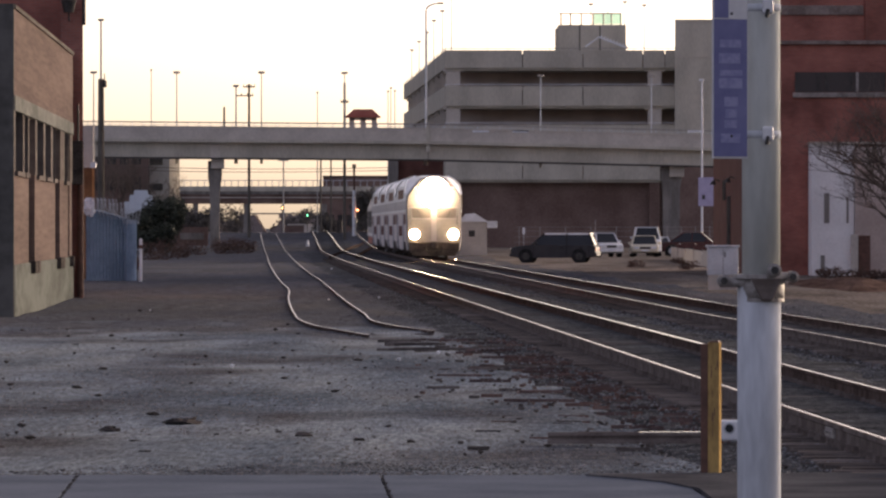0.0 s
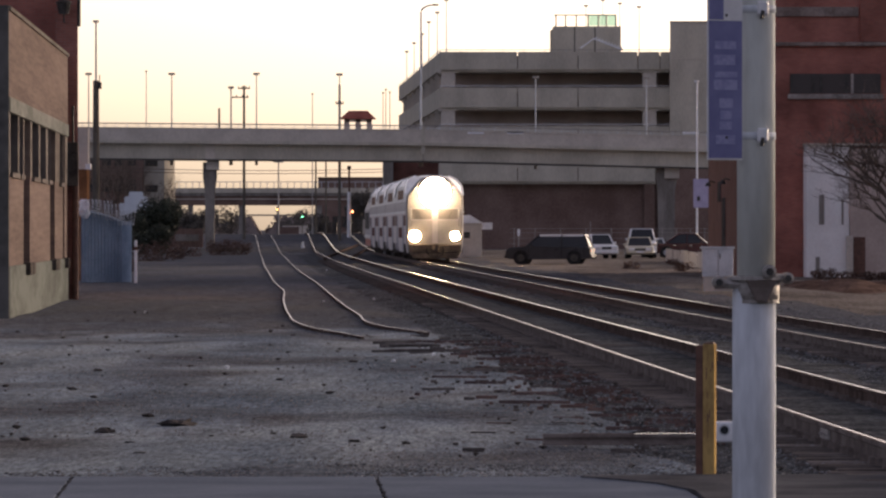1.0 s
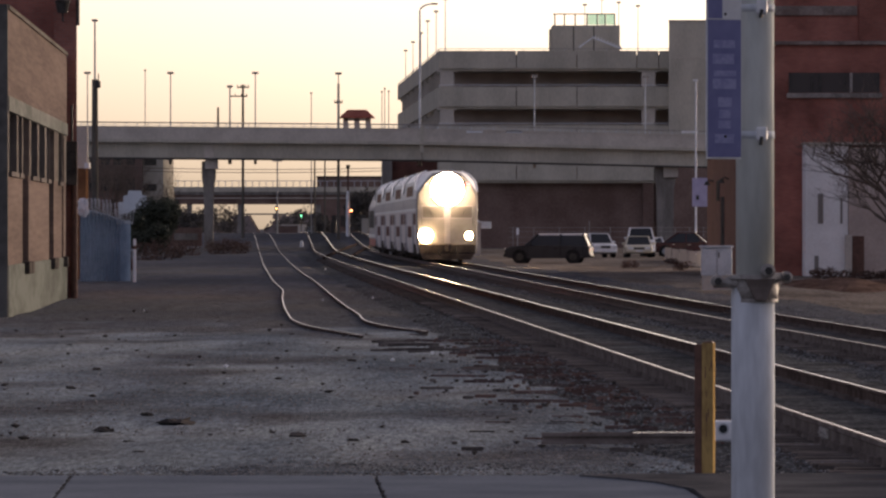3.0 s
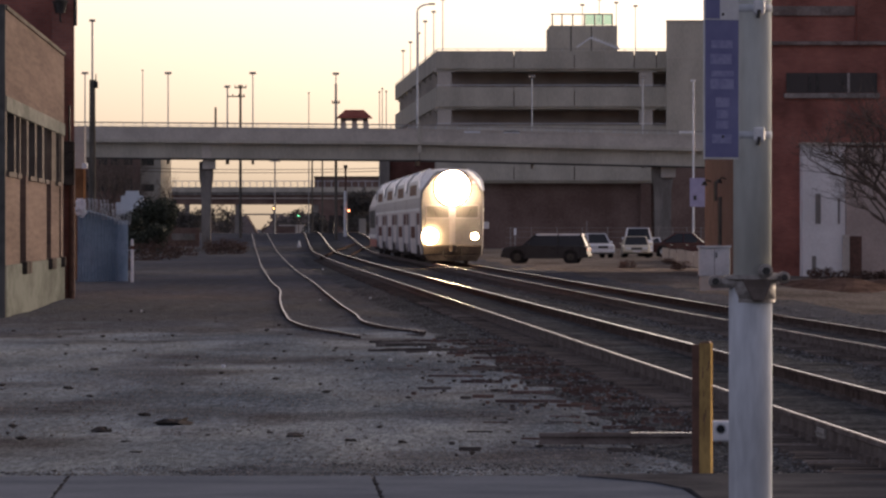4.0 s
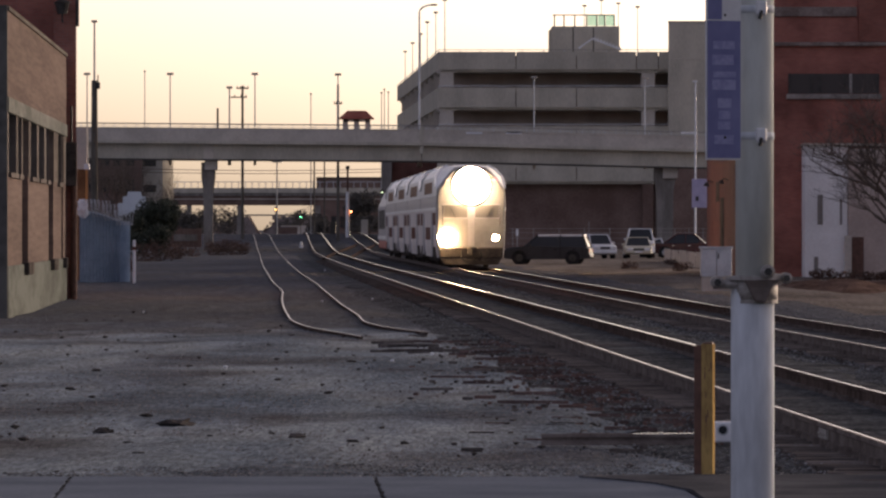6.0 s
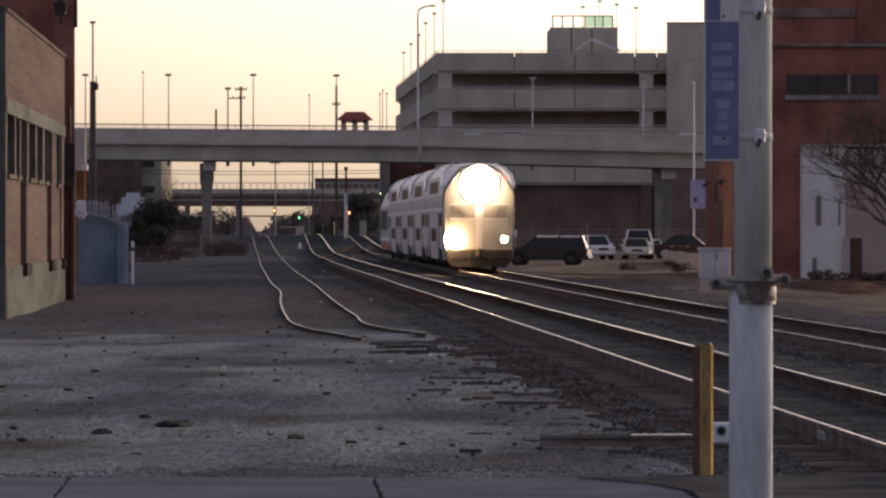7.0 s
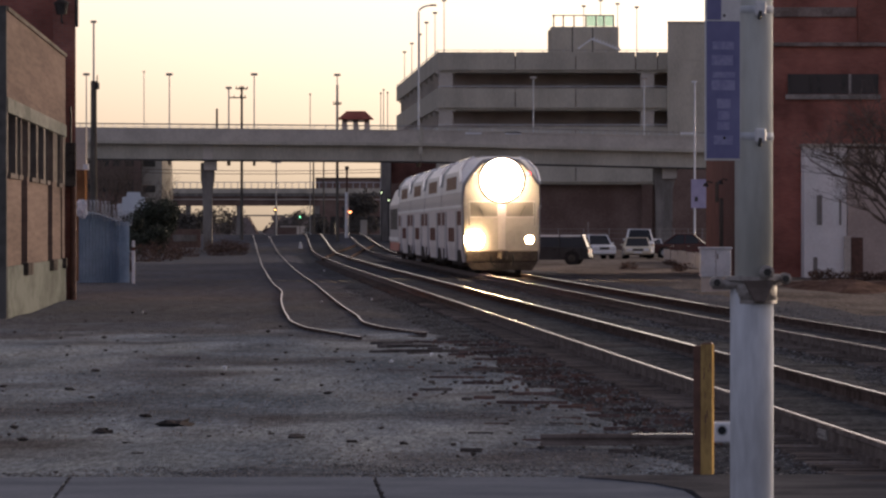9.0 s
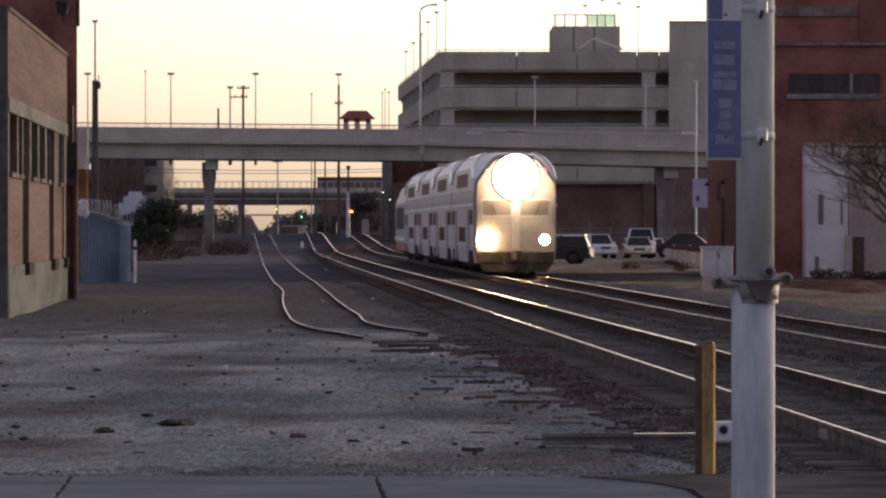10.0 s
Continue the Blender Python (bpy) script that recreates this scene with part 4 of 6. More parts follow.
# ---- street lamps ----
def street_lamp(x, y, z0, z1, label, kind_of="double", r=0.07, arm=0.5, material=None, group="street lamps"):
    material = material or M_GALV_UP
    ob = thing("street_lamp", x, y, z0, label=label, category="street lamp", group=group)
    h = z1 - z0
    part("pole", tube([(0, 0, -0.3), (0, 0, h * 0.5), (0, 0, h)], r, r * 0.7, n=10), material, ob)
    part("base", tube([(0, 0, -0.3), (0, 0, 0.25)], r * 1.8, n=10), M_CONCRETE, ob)
    if kind_of == "shoebox":
        part("head", box(-arm * 0.5, arm * 0.5, -0.2, 0.2, h - 0.02, h + 0.16, bevel=0.03), M_CASTIRON, ob)
    elif kind_of == "cobra":
        pts = [(0, 0, h)] + [(arm * (1 - math.cos(a)), 0, h + 0.55 * arm * math.sin(a)) for a in (0.3, 0.7, 1.1, 1.5)]
        part("arm", tube(pts, r * 0.8, r * 0.6, n=8), material, ob)
        part("head", box(arm * 0.85, arm * 1.35, -0.12, 0.12, h + 0.48 * arm, h + 0.62 * arm, bevel=0.03), M_STEELDARK, ob)
    elif kind_of == "tee":
        part("crossarm", box(-arm, arm, -0.06, 0.06, h - 0.25, h - 0.13), material, ob)
        for s in (-1, 1):
            part("head", box(s * arm - 0.22, s * arm + 0.22, -0.2, 0.2, h - 0.12, h + 0.05, bevel=0.03), M_STEELDARK, ob)
    return ob


# ---- road bridge over the tracks ----
BY = 437.0


def bridge():
    ob = thing("road_bridge", label="long grey concrete road bridge on tall piers", category="bridge")
    x0, xk, x1 = -70.086, -1.748, 63.094
    rail_l, top_l, mid_l, bot_l = 9.591, 9.217, 8.093, 7.011
    drop_l = 0.208 / (xk - -27.011)
    drop_r = 0.499 / (19.394 - xk)

    def strip(name, za, zb, ya, yb, material, label=""):
        """A long member that dips gently to either side of the joint."""
        for a, b, da, db in ((x0, xk - 0.03, drop_l * (xk - x0), 0.0), (xk + 0.03, x1, 0.0, -drop_r * (x1 - xk))):
            bm = bmesh.new()
            vs = []
            for xx, dz in ((a, da), (b, db)):
                vs.append([bm.verts.new((xx, yy, zz + dz - 0.208 * 1.0)) for yy, zz in ((ya, za), (yb, za), (yb, zb), (ya, zb))])
            bm.faces.new(vs[0])
            bm.faces.new(vs[1])
            for k in range(4):
                bm.faces.new((vs[0][k], vs[0][(k + 1) % 4], vs[1][(k + 1) % 4], vs[1][k]))
            part(name, bm, material, ob, label)
    strip("parapet", mid_l + 0.25, top_l, BY - 0.25, BY + 0.1, M_CONCRETE, "pale concrete parapet")
    strip("coping", top_l, top_l + 0.09, BY - 0.3, BY + 0.15, M_CONCRETE)
    strip("deck", mid_l + 0.03, mid_l + 0.25, BY - 0.42, BY + 14, M_CONCRETE_DARK, "concrete deck slab")
    strip("girder", bot_l, mid_l + 0.03, BY + 0.35, BY + 0.8, M_CONCRETE_DARK, "deep edge girder")
    for k in range(1, 6):
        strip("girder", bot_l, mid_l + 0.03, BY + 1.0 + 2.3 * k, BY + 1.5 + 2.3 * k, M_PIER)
    # Near-black strip draws the dark line along the girder's lower edge.
    strip("bottom_flange", bot_l - 0.1, bot_l, BY + 0.25, BY + 1.0, M_STEELDARK)
    strip("parapet", mid_l + 0.25, top_l, BY + 13.8, BY + 14.1, M_CONCRETE)
    strip("handrail", rail_l - 0.05, rail_l + 0.04, BY - 0.12, BY - 0.03, M_CASTIRON, "steel pipe handrail")
    strip("lower_rail", (rail_l + top_l) / 2 - 0.015, (rail_l + top_l) / 2 + 0.015, BY - 0.1, BY - 0.05, M_GALV)
    post = bpy.data.meshes.new("rail_post")
    bm = box(-0.022, 0.022, -0.11, -0.04, 0, rail_l - top_l, bevel=0.006)
    bm.to_mesh(post)
    bm.free()
    post.materials.append(M_GALV)
    for k in range(60):
        xx = -27.635 + 0.82 * k
        dz = drop_l * (xk - xx) if xx < xk else -drop_r * (xx - xk)
        q = new("rail_post", post)
        q.parent, q.matrix_basis = ob, pose(xx, BY, top_l + dz - 0.208)
    # drain plates and joint cover on the fascia
    part("joint_cover", box(xk - 0.14, xk + 0.14, BY - 0.34, BY - 0.24, bot_l + 0.3, top_l + 0.05), M_CONCRETE_DARK, ob)
    for xx in (2.123, 5.036, 17.938):
        part("name_plate", box(xx - 0.6, xx + 0.6, BY - 0.3, BY - 0.2, top_l - 0.45, top_l - 0.28), M_WHITE, ob, "pale plate on the parapet")
    # piers: hammerhead caps on tapered columns
    for xx, w, cap in ((-17.45, 0.33, 0.5), (16.148, 0.6, 0.8), (-46.364, 0.33, 0.5), (46.447, 0.6, 0.8)):
        for yy in (BY + 1.9, BY + 7.0, BY + 12.8):
            dz = -0.208 if xx < xk else -drop_r * (xx - xk) - 0.208
            bm = bmesh.new()
            pr = [(xx - w, -0.2), (xx + w, -0.2), (xx + w * 0.98, 4.6), (xx + cap, 5.6), (xx + cap, bot_l - 0.1 + dz), (xx - cap, bot_l - 0.1 + dz), (xx - cap, 5.6), (xx - w * 0.98, 4.6)]
            extrude([(px * yy / BY, pz) for px, pz in pr], "y", yy - 0.6, yy + 0.6, bm, bevel=0.04)
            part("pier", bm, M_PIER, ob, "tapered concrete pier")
    part("bearing_block", box(16.065, 17.147, BY + 0.9, BY + 1.4, 5.512, 6.553, bevel=0.03), M_CONCRETE, ob, "pale bearing block")
    part("bearing_block", box(-17.771, -16.814, BY + 0.9, BY + 1.4, 6.137, 6.969, bevel=0.03), M_CONCRETE, ob, "pale bearing block")
    part("diaphragm", box(-17.8, -17.1, BY + 0.27, BY + 0.34, 6.82, 7.95, bevel=0.02), M_CONCRETE, ob, "pale plate over the pier")
    # small tiled pavilion on the bridge walk
    kx = -6.729
    kz = 9.479
    ki = thing("bridge_pavilion", kx, 450, kz, label="small red-tiled pavilion with arched openings", category="pavilion")
    bm = bmesh.new()
    lo = [bm.verts.new((sx * 1.3, sy * 1.3, 0.7)) for sx, sy in ((-1, -1), (1, -1), (1, 1), (-1, 1))]
    hi = [bm.verts.new((sx * 0.7, sy * 0.5, 1.26)) for sx, sy in ((-1, -1), (1, -1), (1, 1), (-1, 1))]
    bm.faces.new(lo)
    bm.faces.new(hi)
    for k in range(4):
        bm.faces.new((lo[k], lo[(k + 1) % 4], hi[(k + 1) % 4], hi[k]))
    part("roof", bm, M_REDTILE, ki, "red tiled hip roof")
    part("eave", box(-1.32, 1.32, -1.32, 1.32, 0.62, 0.7), M_REDTILE, ki)
    for sx, sw in ((-0.85, 0.2), (0.0, 0.2), (0.85, 0.2)):
        part("column", box(sx - sw, sx + sw, -1.0, -0.75, -2.2, 0.62), M_STUCCO_TAN, ki)
    part("lintel", box(-1.0, 1.0, -1.0, -0.76, 0.4, 0.6), M_STUCCO_TAN, ki)
    part("wall", box(-1.0, 1.0, 0.7, 1.0, -2.2, -0.1), M_BROWNWALL, ki)
    part("floor", box(-1.2, 1.2, -1.2, 1.2, -2.4, -2.2), M_CONCRETE, ki)


bridge()
for lx, ty in ((150, 133), (297, 133), (447, 133), (594, 134)):
    street_lamp((lx - 784) * 449 / 10500, 449, 6.9, 1.85 - (ty - 404) * 449 / 10500, "slim grey lamp standard on the bridge walk", "shoebox", 0.06, 0.5, group="lamps along the bridge")
for lx, ty in ((941, 139), (1137, 140)):
    street_lamp((lx - 784) * 449 / 10500, 449, 6.6, 1.85 - (ty - 404) * 449 / 10500, "pale lamp standard on the bridge walk", "shoebox", 0.06, 0.5, M_GALV, group="lamps along the bridge")
street_lamp(-1.967, 449, 6.8, 18.185, "tall curved street lamp on the bridge", "cobra", 0.1, 1.0, M_GALV)
street_lamp(-26.555, 449, 6.8, 17.415, "tall slim lamp standard on the bridge", "shoebox", 0.1, 0.45)
street_lamp(-17.099 * 449 / 470, 449, 6.9, 1.85 + 11.056 * 449 / 470, "grey lamp post with a flat head", "shoebox", 0.08, 0.45)
for lx, ty in ((252, 128), (546, 168), (676, 160), (683, 165), (671, 166)):
    street_lamp((lx - 784) * 620 / 10500, 620, 0, 1.85 - (ty - 404) * 620 / 10500, "thin far lamp post", "shoebox", 0.06, 0.2, group="far lamp posts")


def pole_with_arms(x, y, z1, label, arms, r=0.15):
    ob = thing("utility_pole", x, y, 0, label=label, category="pole", group="utility poles")
    part("shaft", tube([(0, 0, -0.3), (0, 0, z1 * 0.5), (0, 0, z1)], r, r * 0.7, n=10), M_WOODPOLE, ob)
    for h, w, o in arms:
        c = part("crossarm", box(o - w, o + w, -0.07, 0.07, h - 0.06, h + 0.06), M_WOODPOLE, ob)
        for s in (-0.9, -0.35, 0.35, 0.9):
            part("insulator", tube([(o + w * s, 0, h + 0.06), (o + w * s, 0, h + 0.22)], 0.05, n=6), M_STEELDARK, c)


pole_with_arms(-18.463, 540, 14.810, "dark utility pole with two crossarms", [(14.553, 0.55, 0.0), (13.75, 0.82, -0.42)])
pole_with_arms(-9.410, 520, 14.429, "dark utility pole with one crossarm", [(12.745, 0.35, 0.0)])
stub = thing("wooden_post", -19.958 * 449 / 520, 449, 0, label="short dark wooden post on the bridge walk", category="post")
part("shaft", tube([(0, 0, 7.0), (0, 0, 8.5), (0, 0, 1.85 + 10.499 * 449 / 520)], 0.1, 0.08, n=10), M_WOODPOLE, stub)
for k, (za, zb) in enumerate(((7.610, 7.450), (7.290, 7.183))):
    xa, xb = -33.813, -4.480
    pts = [(xa + (xb - xa) * u, 560, za + (zb - za) * u - 1.0 * u * (1 - u)) for u in np.linspace(0, 1, 15)]
    wr = finish("overhead_wire", tube(pts, 0.03, n=5), M_STEELDARK)
    tagged(wr, "thin dark overhead wire beyond the bridge", "wire", "overhead wires")
for wx in (-33.813, -4.480):
    pole_with_arms(wx, 560, 8.197, "dark utility pole carrying overhead wires", [(7.557, 0.4, 0.0)], 0.12)
pole_with_arms(-15.467, 700, 9.783, "dark utility pole seen under the bridge", [], 0.13)
pole_with_arms(-15.490, 760, 10.608, "dark utility pole seen under the bridge", [], 0.13)
street_lamp(-18.164, 640, 0, 9.164, "double-headed lamp post beside the tracks", "tee", 0.1, 0.55)


# ---- concrete parking garage ----
def garage():
    gy = 520.0
    ob = thing("parking_garage", label="three-level grey concrete parking garage", category="building")
    xa, xb = -0.594, 19.611
    levels = [(17.301, 15.717), (14.132, 12.399), (10.764, 9.080), (7.496, 5.911)]
    depth = 128.0
    sx = -5.246 - xa   # lean of the long side
    for k, (zt, zb) in enumerate(levels):
        # front spandrels in panels, and the long side
        px = [xa, 6.190, 11.490, 16.739, 18.670, xb] if k == 0 else [xa, 6.190, 11.490, xb]
        part("joint_backing", box(xa + 0.1, xb - 0.1, gy + 0.31, gy + 0.36, zb + 0.05, zt - 0.35), M_BROWNWALL, ob)
        for a, b in zip(px, px[1:]):
            part("spandrel", box(a + 0.035, b - 0.035, gy, gy + 0.3, zb, zt, bevel=0.02), M_CONCRETE_DARK, ob, "grey precast spandrel")
        bm = bmesh.new()
        pr = [(xa - 0.02, gy + 0.3), (xa + 0.3, gy + 0.3), (xa + sx + 0.3, gy + depth), (xa + sx - 0.02, gy + depth)]
        extrude(pr, "z", zb, zt, bm)
        part("side_spandrel", bm, M_CONCRETE_DARK, ob)
        bm = bmesh.new()
        extrude([(xa + 0.3, gy + 0.3), (xb, gy + 0.3), (xb + 9, gy + 30), (xb + 9, gy + depth), (xa + sx + 0.3, gy + depth)], "z", zb - 0.2, zb + 0.1, bm)
        part("floor_slab", bm, M_CONCRETE_DARK, ob)
        part("handrail", tube([(xa, gy + 0.1, zt + 0.17), (xb, gy + 0.1, zt + 0.17)], 0.032, n=6), M_CASTIRON if k == 0 else M_WHITE, ob)
        for a in np.linspace(xa, xb, 12):
            part("rail_post", box(a - 0.025, a + 0.025, gy + 0.08, gy + 0.13, zt, zt + 0.17), M_GALV, ob)
    part("side_coping", tube([(xa, gy, levels[0][0] + 0.15), (xa + sx, gy + depth, levels[0][0] + 0.15)], 0.035, n=6), M_GALV, ob)
    for cx, w in ((0.099, 0.62), (17.779, 0.6)):
        part("column", box(cx - w, cx + w, gy + 0.35, gy + 1.2, levels[3][1], levels[0][1] + 0.1, bevel=0.04), M_CONCRETE, ob, "pale concrete column")
        # Column turns darker and browner below the lowest spandrel.
        part("base_column", box(cx - w * 0.8, cx + w * 0.8, gy + 0.4, gy + 1.15, -0.2, levels[3][1], bevel=0.04), M_BROWNWALL, ob, "brown lower part of the column")
        for zt, zb in levels[:3]:
            part("corbel", box(cx - w * 1.5, cx + w * 1.5, gy + 0.31, gy + 1.0, zb - 0.28, zb, bevel=0.03), M_CONCRETE, ob)
    for k in range(1, 9):
        u = k / 9
        part("column", box(xa + sx * u + 0.05, xa + sx * u + 0.6, gy + depth * u - 0.4, gy + depth * u + 0.4, -0.2, levels[0][1]), M_CONCRETE, ob)
    # Added wall, set near the front and pale to brighten the openings.
    part("back_wall", box(xa + 1, xb + 12, gy + 6, gy + 6.4, 0, levels[0][1]), M_STUCCO_TAN, ob, "pale wall added behind the openings")
    part("ground_wall", box(-4.691, xb, gy + 1.4, gy + 1.8, -0.1, levels[3][1] - 0.1), M_BROWNWALL, ob, "brown ground-floor wall")
    part("corner_column", box(-5.589, -4.741, gy + 3, gy + 4, -0.1, 8.038), M_PIER, ob, "dark grey-brown corner column")
    part("side_wall", box(-4.741, -0.699, gy + 4, gy + 4.4, -0.1, 7.888), M_BRICK_DARK, ob, "dark red lower wall")
    part("stair_tower", extrude([(19.437, 517.5), (35.323, 517.5), (36.9, 540), (20.45, 540)], "z", -0.1, 19.807, bevel=0.05), M_CONCRETE_DARK, ob, "plain concrete stair tower")
    # Thin brown sheet over the tower wall, up to bridge level.
    part("tower_base", box(19.6, 35.2, 517.38, 517.48, -0.1, 7.9, bevel=0.02), M_BROWNWALL, ob, "brown lower wall of the tower")
    part("tower_cap", extrude([(19.41, 517.4), (35.35, 517.4), (36.9, 540), (20.45, 540)], "z", 19.807, 19.91), M_CONCRETE, ob)
    part("pour_line", box(19.437, 35.323, 517.44, 517.5, 16.601, 16.650), M_CONCRETE, ob)
    # lift block on the roof with a glazed rail
    rb = thing("roof_lift_block", label="boxy rooftop lift block with green glazed rail", category="building")
    bx0, bx1, by_, zb, zt = 9.579, 15.693, 535.0, levels[0][0] - 0.5, 20.040
    part("wall", box(bx0, bx1, by_, by_ + 6, zb, zt, bevel=0.04), M_CONCRETE_DARK, rb)
    part("wing", box(9.375, bx0, by_ + 0.5, by_ + 5, zb, zt - 0.3), M_CONCRETE_DARK, rb)
    for xx in (1010, 1046):
        a = (xx - 784) * 535 / 10500
        part("seam", box(a - 0.05, a + 0.05, by_ - 0.01, by_ + 0.02, zb, zt - 0.05), M_STEELDARK, rb)
    z2 = 21.110
    part("top_rail", box(bx0 + 0.1, bx1 - 0.5, by_ + 0.2, by_ + 0.26, z2 - 0.1, z2), M_STEELDARK, rb)
    for xx in (977, 994, 1013, 1034, 1052, 1066, 1083):
        a = (xx - 784) * 535 / 10500
        part("rail_post", box(a - 0.06, a + 0.06, by_ + 0.2, by_ + 0.26, zt, z2), M_STEELDARK, rb)
    for xx, xe in ((1035, 1051), (1053, 1065), (1067, 1082)):
        part("pane", box((xx - 784) * 535 / 10500 + 0.03, (xe - 784) * 535 / 10500, by_ + 0.21, by_ + 0.24, zt + 0.05, z2 - 0.08), M_GLASS_GREEN, rb, "green glass pane")
    pts = [(11.912, 530, 17.901), (13.124, 530, 18.760), (15.749, 530, 17.750)]
    cp = thing("roof_canopy", label="light gabled canopy frame over the ramp", category="canopy")
    part("ridge_frame", tube(pts, 0.09, n=6), M_WHITE, cp)
    for u in np.linspace(0.1, 0.95, 9):
        p = Vector(pts[1]).lerp(Vector(pts[2]), u)
        part("rafter", tube([p - Vector((0, 0, 0.1)), p + Vector((-0.05, 0, 0.26))], 0.07, n=6), M_WHITE, cp)
    for lx, ty, dd in ((783, 2, 530), (767, 24, 550), (752, 41, 575), (740, 62, 600), (726, 78, 625), (713, 93, 644), (1030, 12, 560), (1060, 2, 560), (1090, 8, 560), (1124, 14, 545)):
        street_lamp((lx - 784) * dd / 10500, dd, 15.8, 1.85 - (ty - 404) * dd / 10500, "slim lamp standard on the garage roof", "shoebox", 0.055, 0.42, M_GALV, group="lamps on the garage roof")


garage()


# ---- red brick building, annexe and bare tree ----
def right_building():
    fy = 226.0
    xl = 11.128
    ob = thing("red_brick_building", label="large dark red brick building with stone bands", category="building")
    part("wall", box(xl, 40, fy, fy + 26, -0.1, 16), M_BRICK_DEEP, ob)
    part("side_pier", box(xl - 0.02, xl + 0.02, fy + 0.0, fy + 26, -0.1, 16), M_BRICK_SIDE, ob, "red brick side wall darkened against lamp spill")
    part("stone_band", box(11.106, 15.669, fy - 0.1, fy + 0.1, 9.900, 10.266, bevel=0.02), M_STONEBAND, ob, "grey stone band")
    part("cornice", box(xl - 0.1, 40, fy - 0.22, fy + 0.1, 8.78, 8.931, bevel=0.02), M_STONEBAND, ob, "grey stone cornice")
    part("pilaster", box(15.734, 18.424, fy - 0.14, fy + 0.1, 8.953, 16), M_BRICK_RED, ob)
    w = part("window", box(13.108, 16.487, fy - 0.06, fy - 0.02, 6.973, 7.726), M_BROWNGLASS, ob, "dark ribbon window")
    for xx in (1393, 1432, 1446, 1490, 1501, 1549):
        a = (xx - 784) * 226 / 10500
        part("mullion", box(a - 0.05, a + 0.05, fy - 0.1, fy - 0.03, 6.973, 7.726), M_CASTIRON if xx == 1501 else M_STEELDARK, w)
    part("sill", box(12.979, 16.616, fy - 0.16, fy + 0.05, 6.76, 6.951, bevel=0.02), M_OLDSTONE, w, "stone window sill")
    # side wall openings
    part("side_window", box(xl - 0.05, xl + 0.05, fy + 14.6, fy + 17, 2.92, 3.73), M_CLOD, ob, "dark narrow side window")
    part("side_door", box(xl - 0.05, xl + 0.05, fy + 10.6, fy + 13.2, 0.0, 3.06), M_CLOD, ob, "dark side doorway")
    for yy in (fy + 7, fy + 20):
        lm = part("side_lamp", tube([(xl - 0.02, yy, 3.74), (xl - 0.2, yy, 3.8), (xl - 0.3, yy, 3.7)], 0.03, n=6), M_STEELDARK, ob, "dark bracket wall lamp")
        part("shade", tube([(xl - 0.3, yy, 3.74), (xl - 0.3, yy, 3.58)], 0.06, 0.14, n=10), M_STEELDARK, lm)
    an = thing("white_annexe", label="low annexe with white-painted and tan walls", category="building")
    ay = 224.0
    x0, xm = 13.568, 15.189
    zt = 4.965
    part("white_wall", box(x0, xm, ay, fy - 0.1, -0.1, zt, bevel=0.02), M_STUCCO_WHITE, an)
    part("tan_wall", box(xm + 0.01, 36, ay - 0.15, fy - 0.1, -0.1, zt - 0.12, bevel=0.02), M_STUCCO_TAN, an)
    part("coping", box(x0 - 0.05, 36, ay - 0.2, fy - 0.1, zt, zt + 0.08), M_CONCRETE_DARK, an)
    for xx, y0, y1, hw in ((1447, 398, 345, 0.1), (1484, 398, 352, 0.04), (1440, 482, 455, 0.08)):
        a = (xx - 784) * 224 / 10500
        part("slit_window", box(a - hw, a + hw, ay - 0.03, ay + 0.02, max(0.02, 1.85 - (y0 - 404) * 224 / 10500), 1.85 - (y1 - 404) * 224 / 10500), M_PIER, an, "narrow shuttered window")
    part("door", box(15.317, 15.78, ay - 0.19, ay - 0.1, 0.0, 1.509), M_RUSTPAINT, an, "rust-brown metal door")
    part("block", box(15.061, 15.317, ay - 0.3, ay - 0.1, 0.0, 1.551), M_CONCRETE, an)


right_building()


def bare_tree(name, x, y, height, seed, label, spread=0.9, lean=(0, 0), depth=5, r=0.14, twigs=3):
    rnd = random.Random(seed)
    ob = thing(name, x, y, 0, label=label, category="tree")
    tr, cr = bmesh.new(), bmesh.new()

    def grow(p, d, ln, rad, lev):
        pts = [p]
        q = p.copy()
        dd = d.copy()
        for _ in range(3):
            dd = (dd + Vector((rnd.uniform(-1, 1), rnd.uniform(-1, 1), rnd.uniform(-0.6, 0.8))) * 0.18).normalized()
            q = q + dd * ln / 3
            pts.append(q.copy())
        tube(pts, rad, rad * 0.62, n=6 if lev < 2 else 4, bm=tr if lev == 0 else cr)
        if lev >= depth:
            return
        for k in range(twigs if lev else twigs + 1):
            side = Vector((rnd.uniform(-1, 1), rnd.uniform(-1, 1), rnd.uniform(-0.25, 0.6))) * spread
            grow(pts[rnd.choice((2, 3, 3))], (dd + side).normalized(), ln * rnd.uniform(0.62, 0.8), rad * 0.55, lev + 1)
    grow(Vector((0, 0, -0.1)), Vector((lean[0], lean[1], 1)).normalized(), height * 0.36, r, 0)
    part("trunk", tr, M_BARK, ob)
    part("crown", cr, M_BARK, ob, "bare twiggy branches")


bare_tree("bare_tree", 17.689, 205, 7.8, 21, "leafless spreading tree with dark tangled twigs", 1.2, (-0.8, 0), 6, 0.17)
bare_tree("bare_tree", 17.894, 204, 8.2, 34, "leafless spreading tree with dark tangled twigs", 1.3, (-0.95, 0), 6, 0.16)
bare_tree("bare_tree", 17.6, 207, 6.4, 5, "leafless spreading tree with dark tangled twigs", 1.15, (-1.7, 0), 6, 0.12)


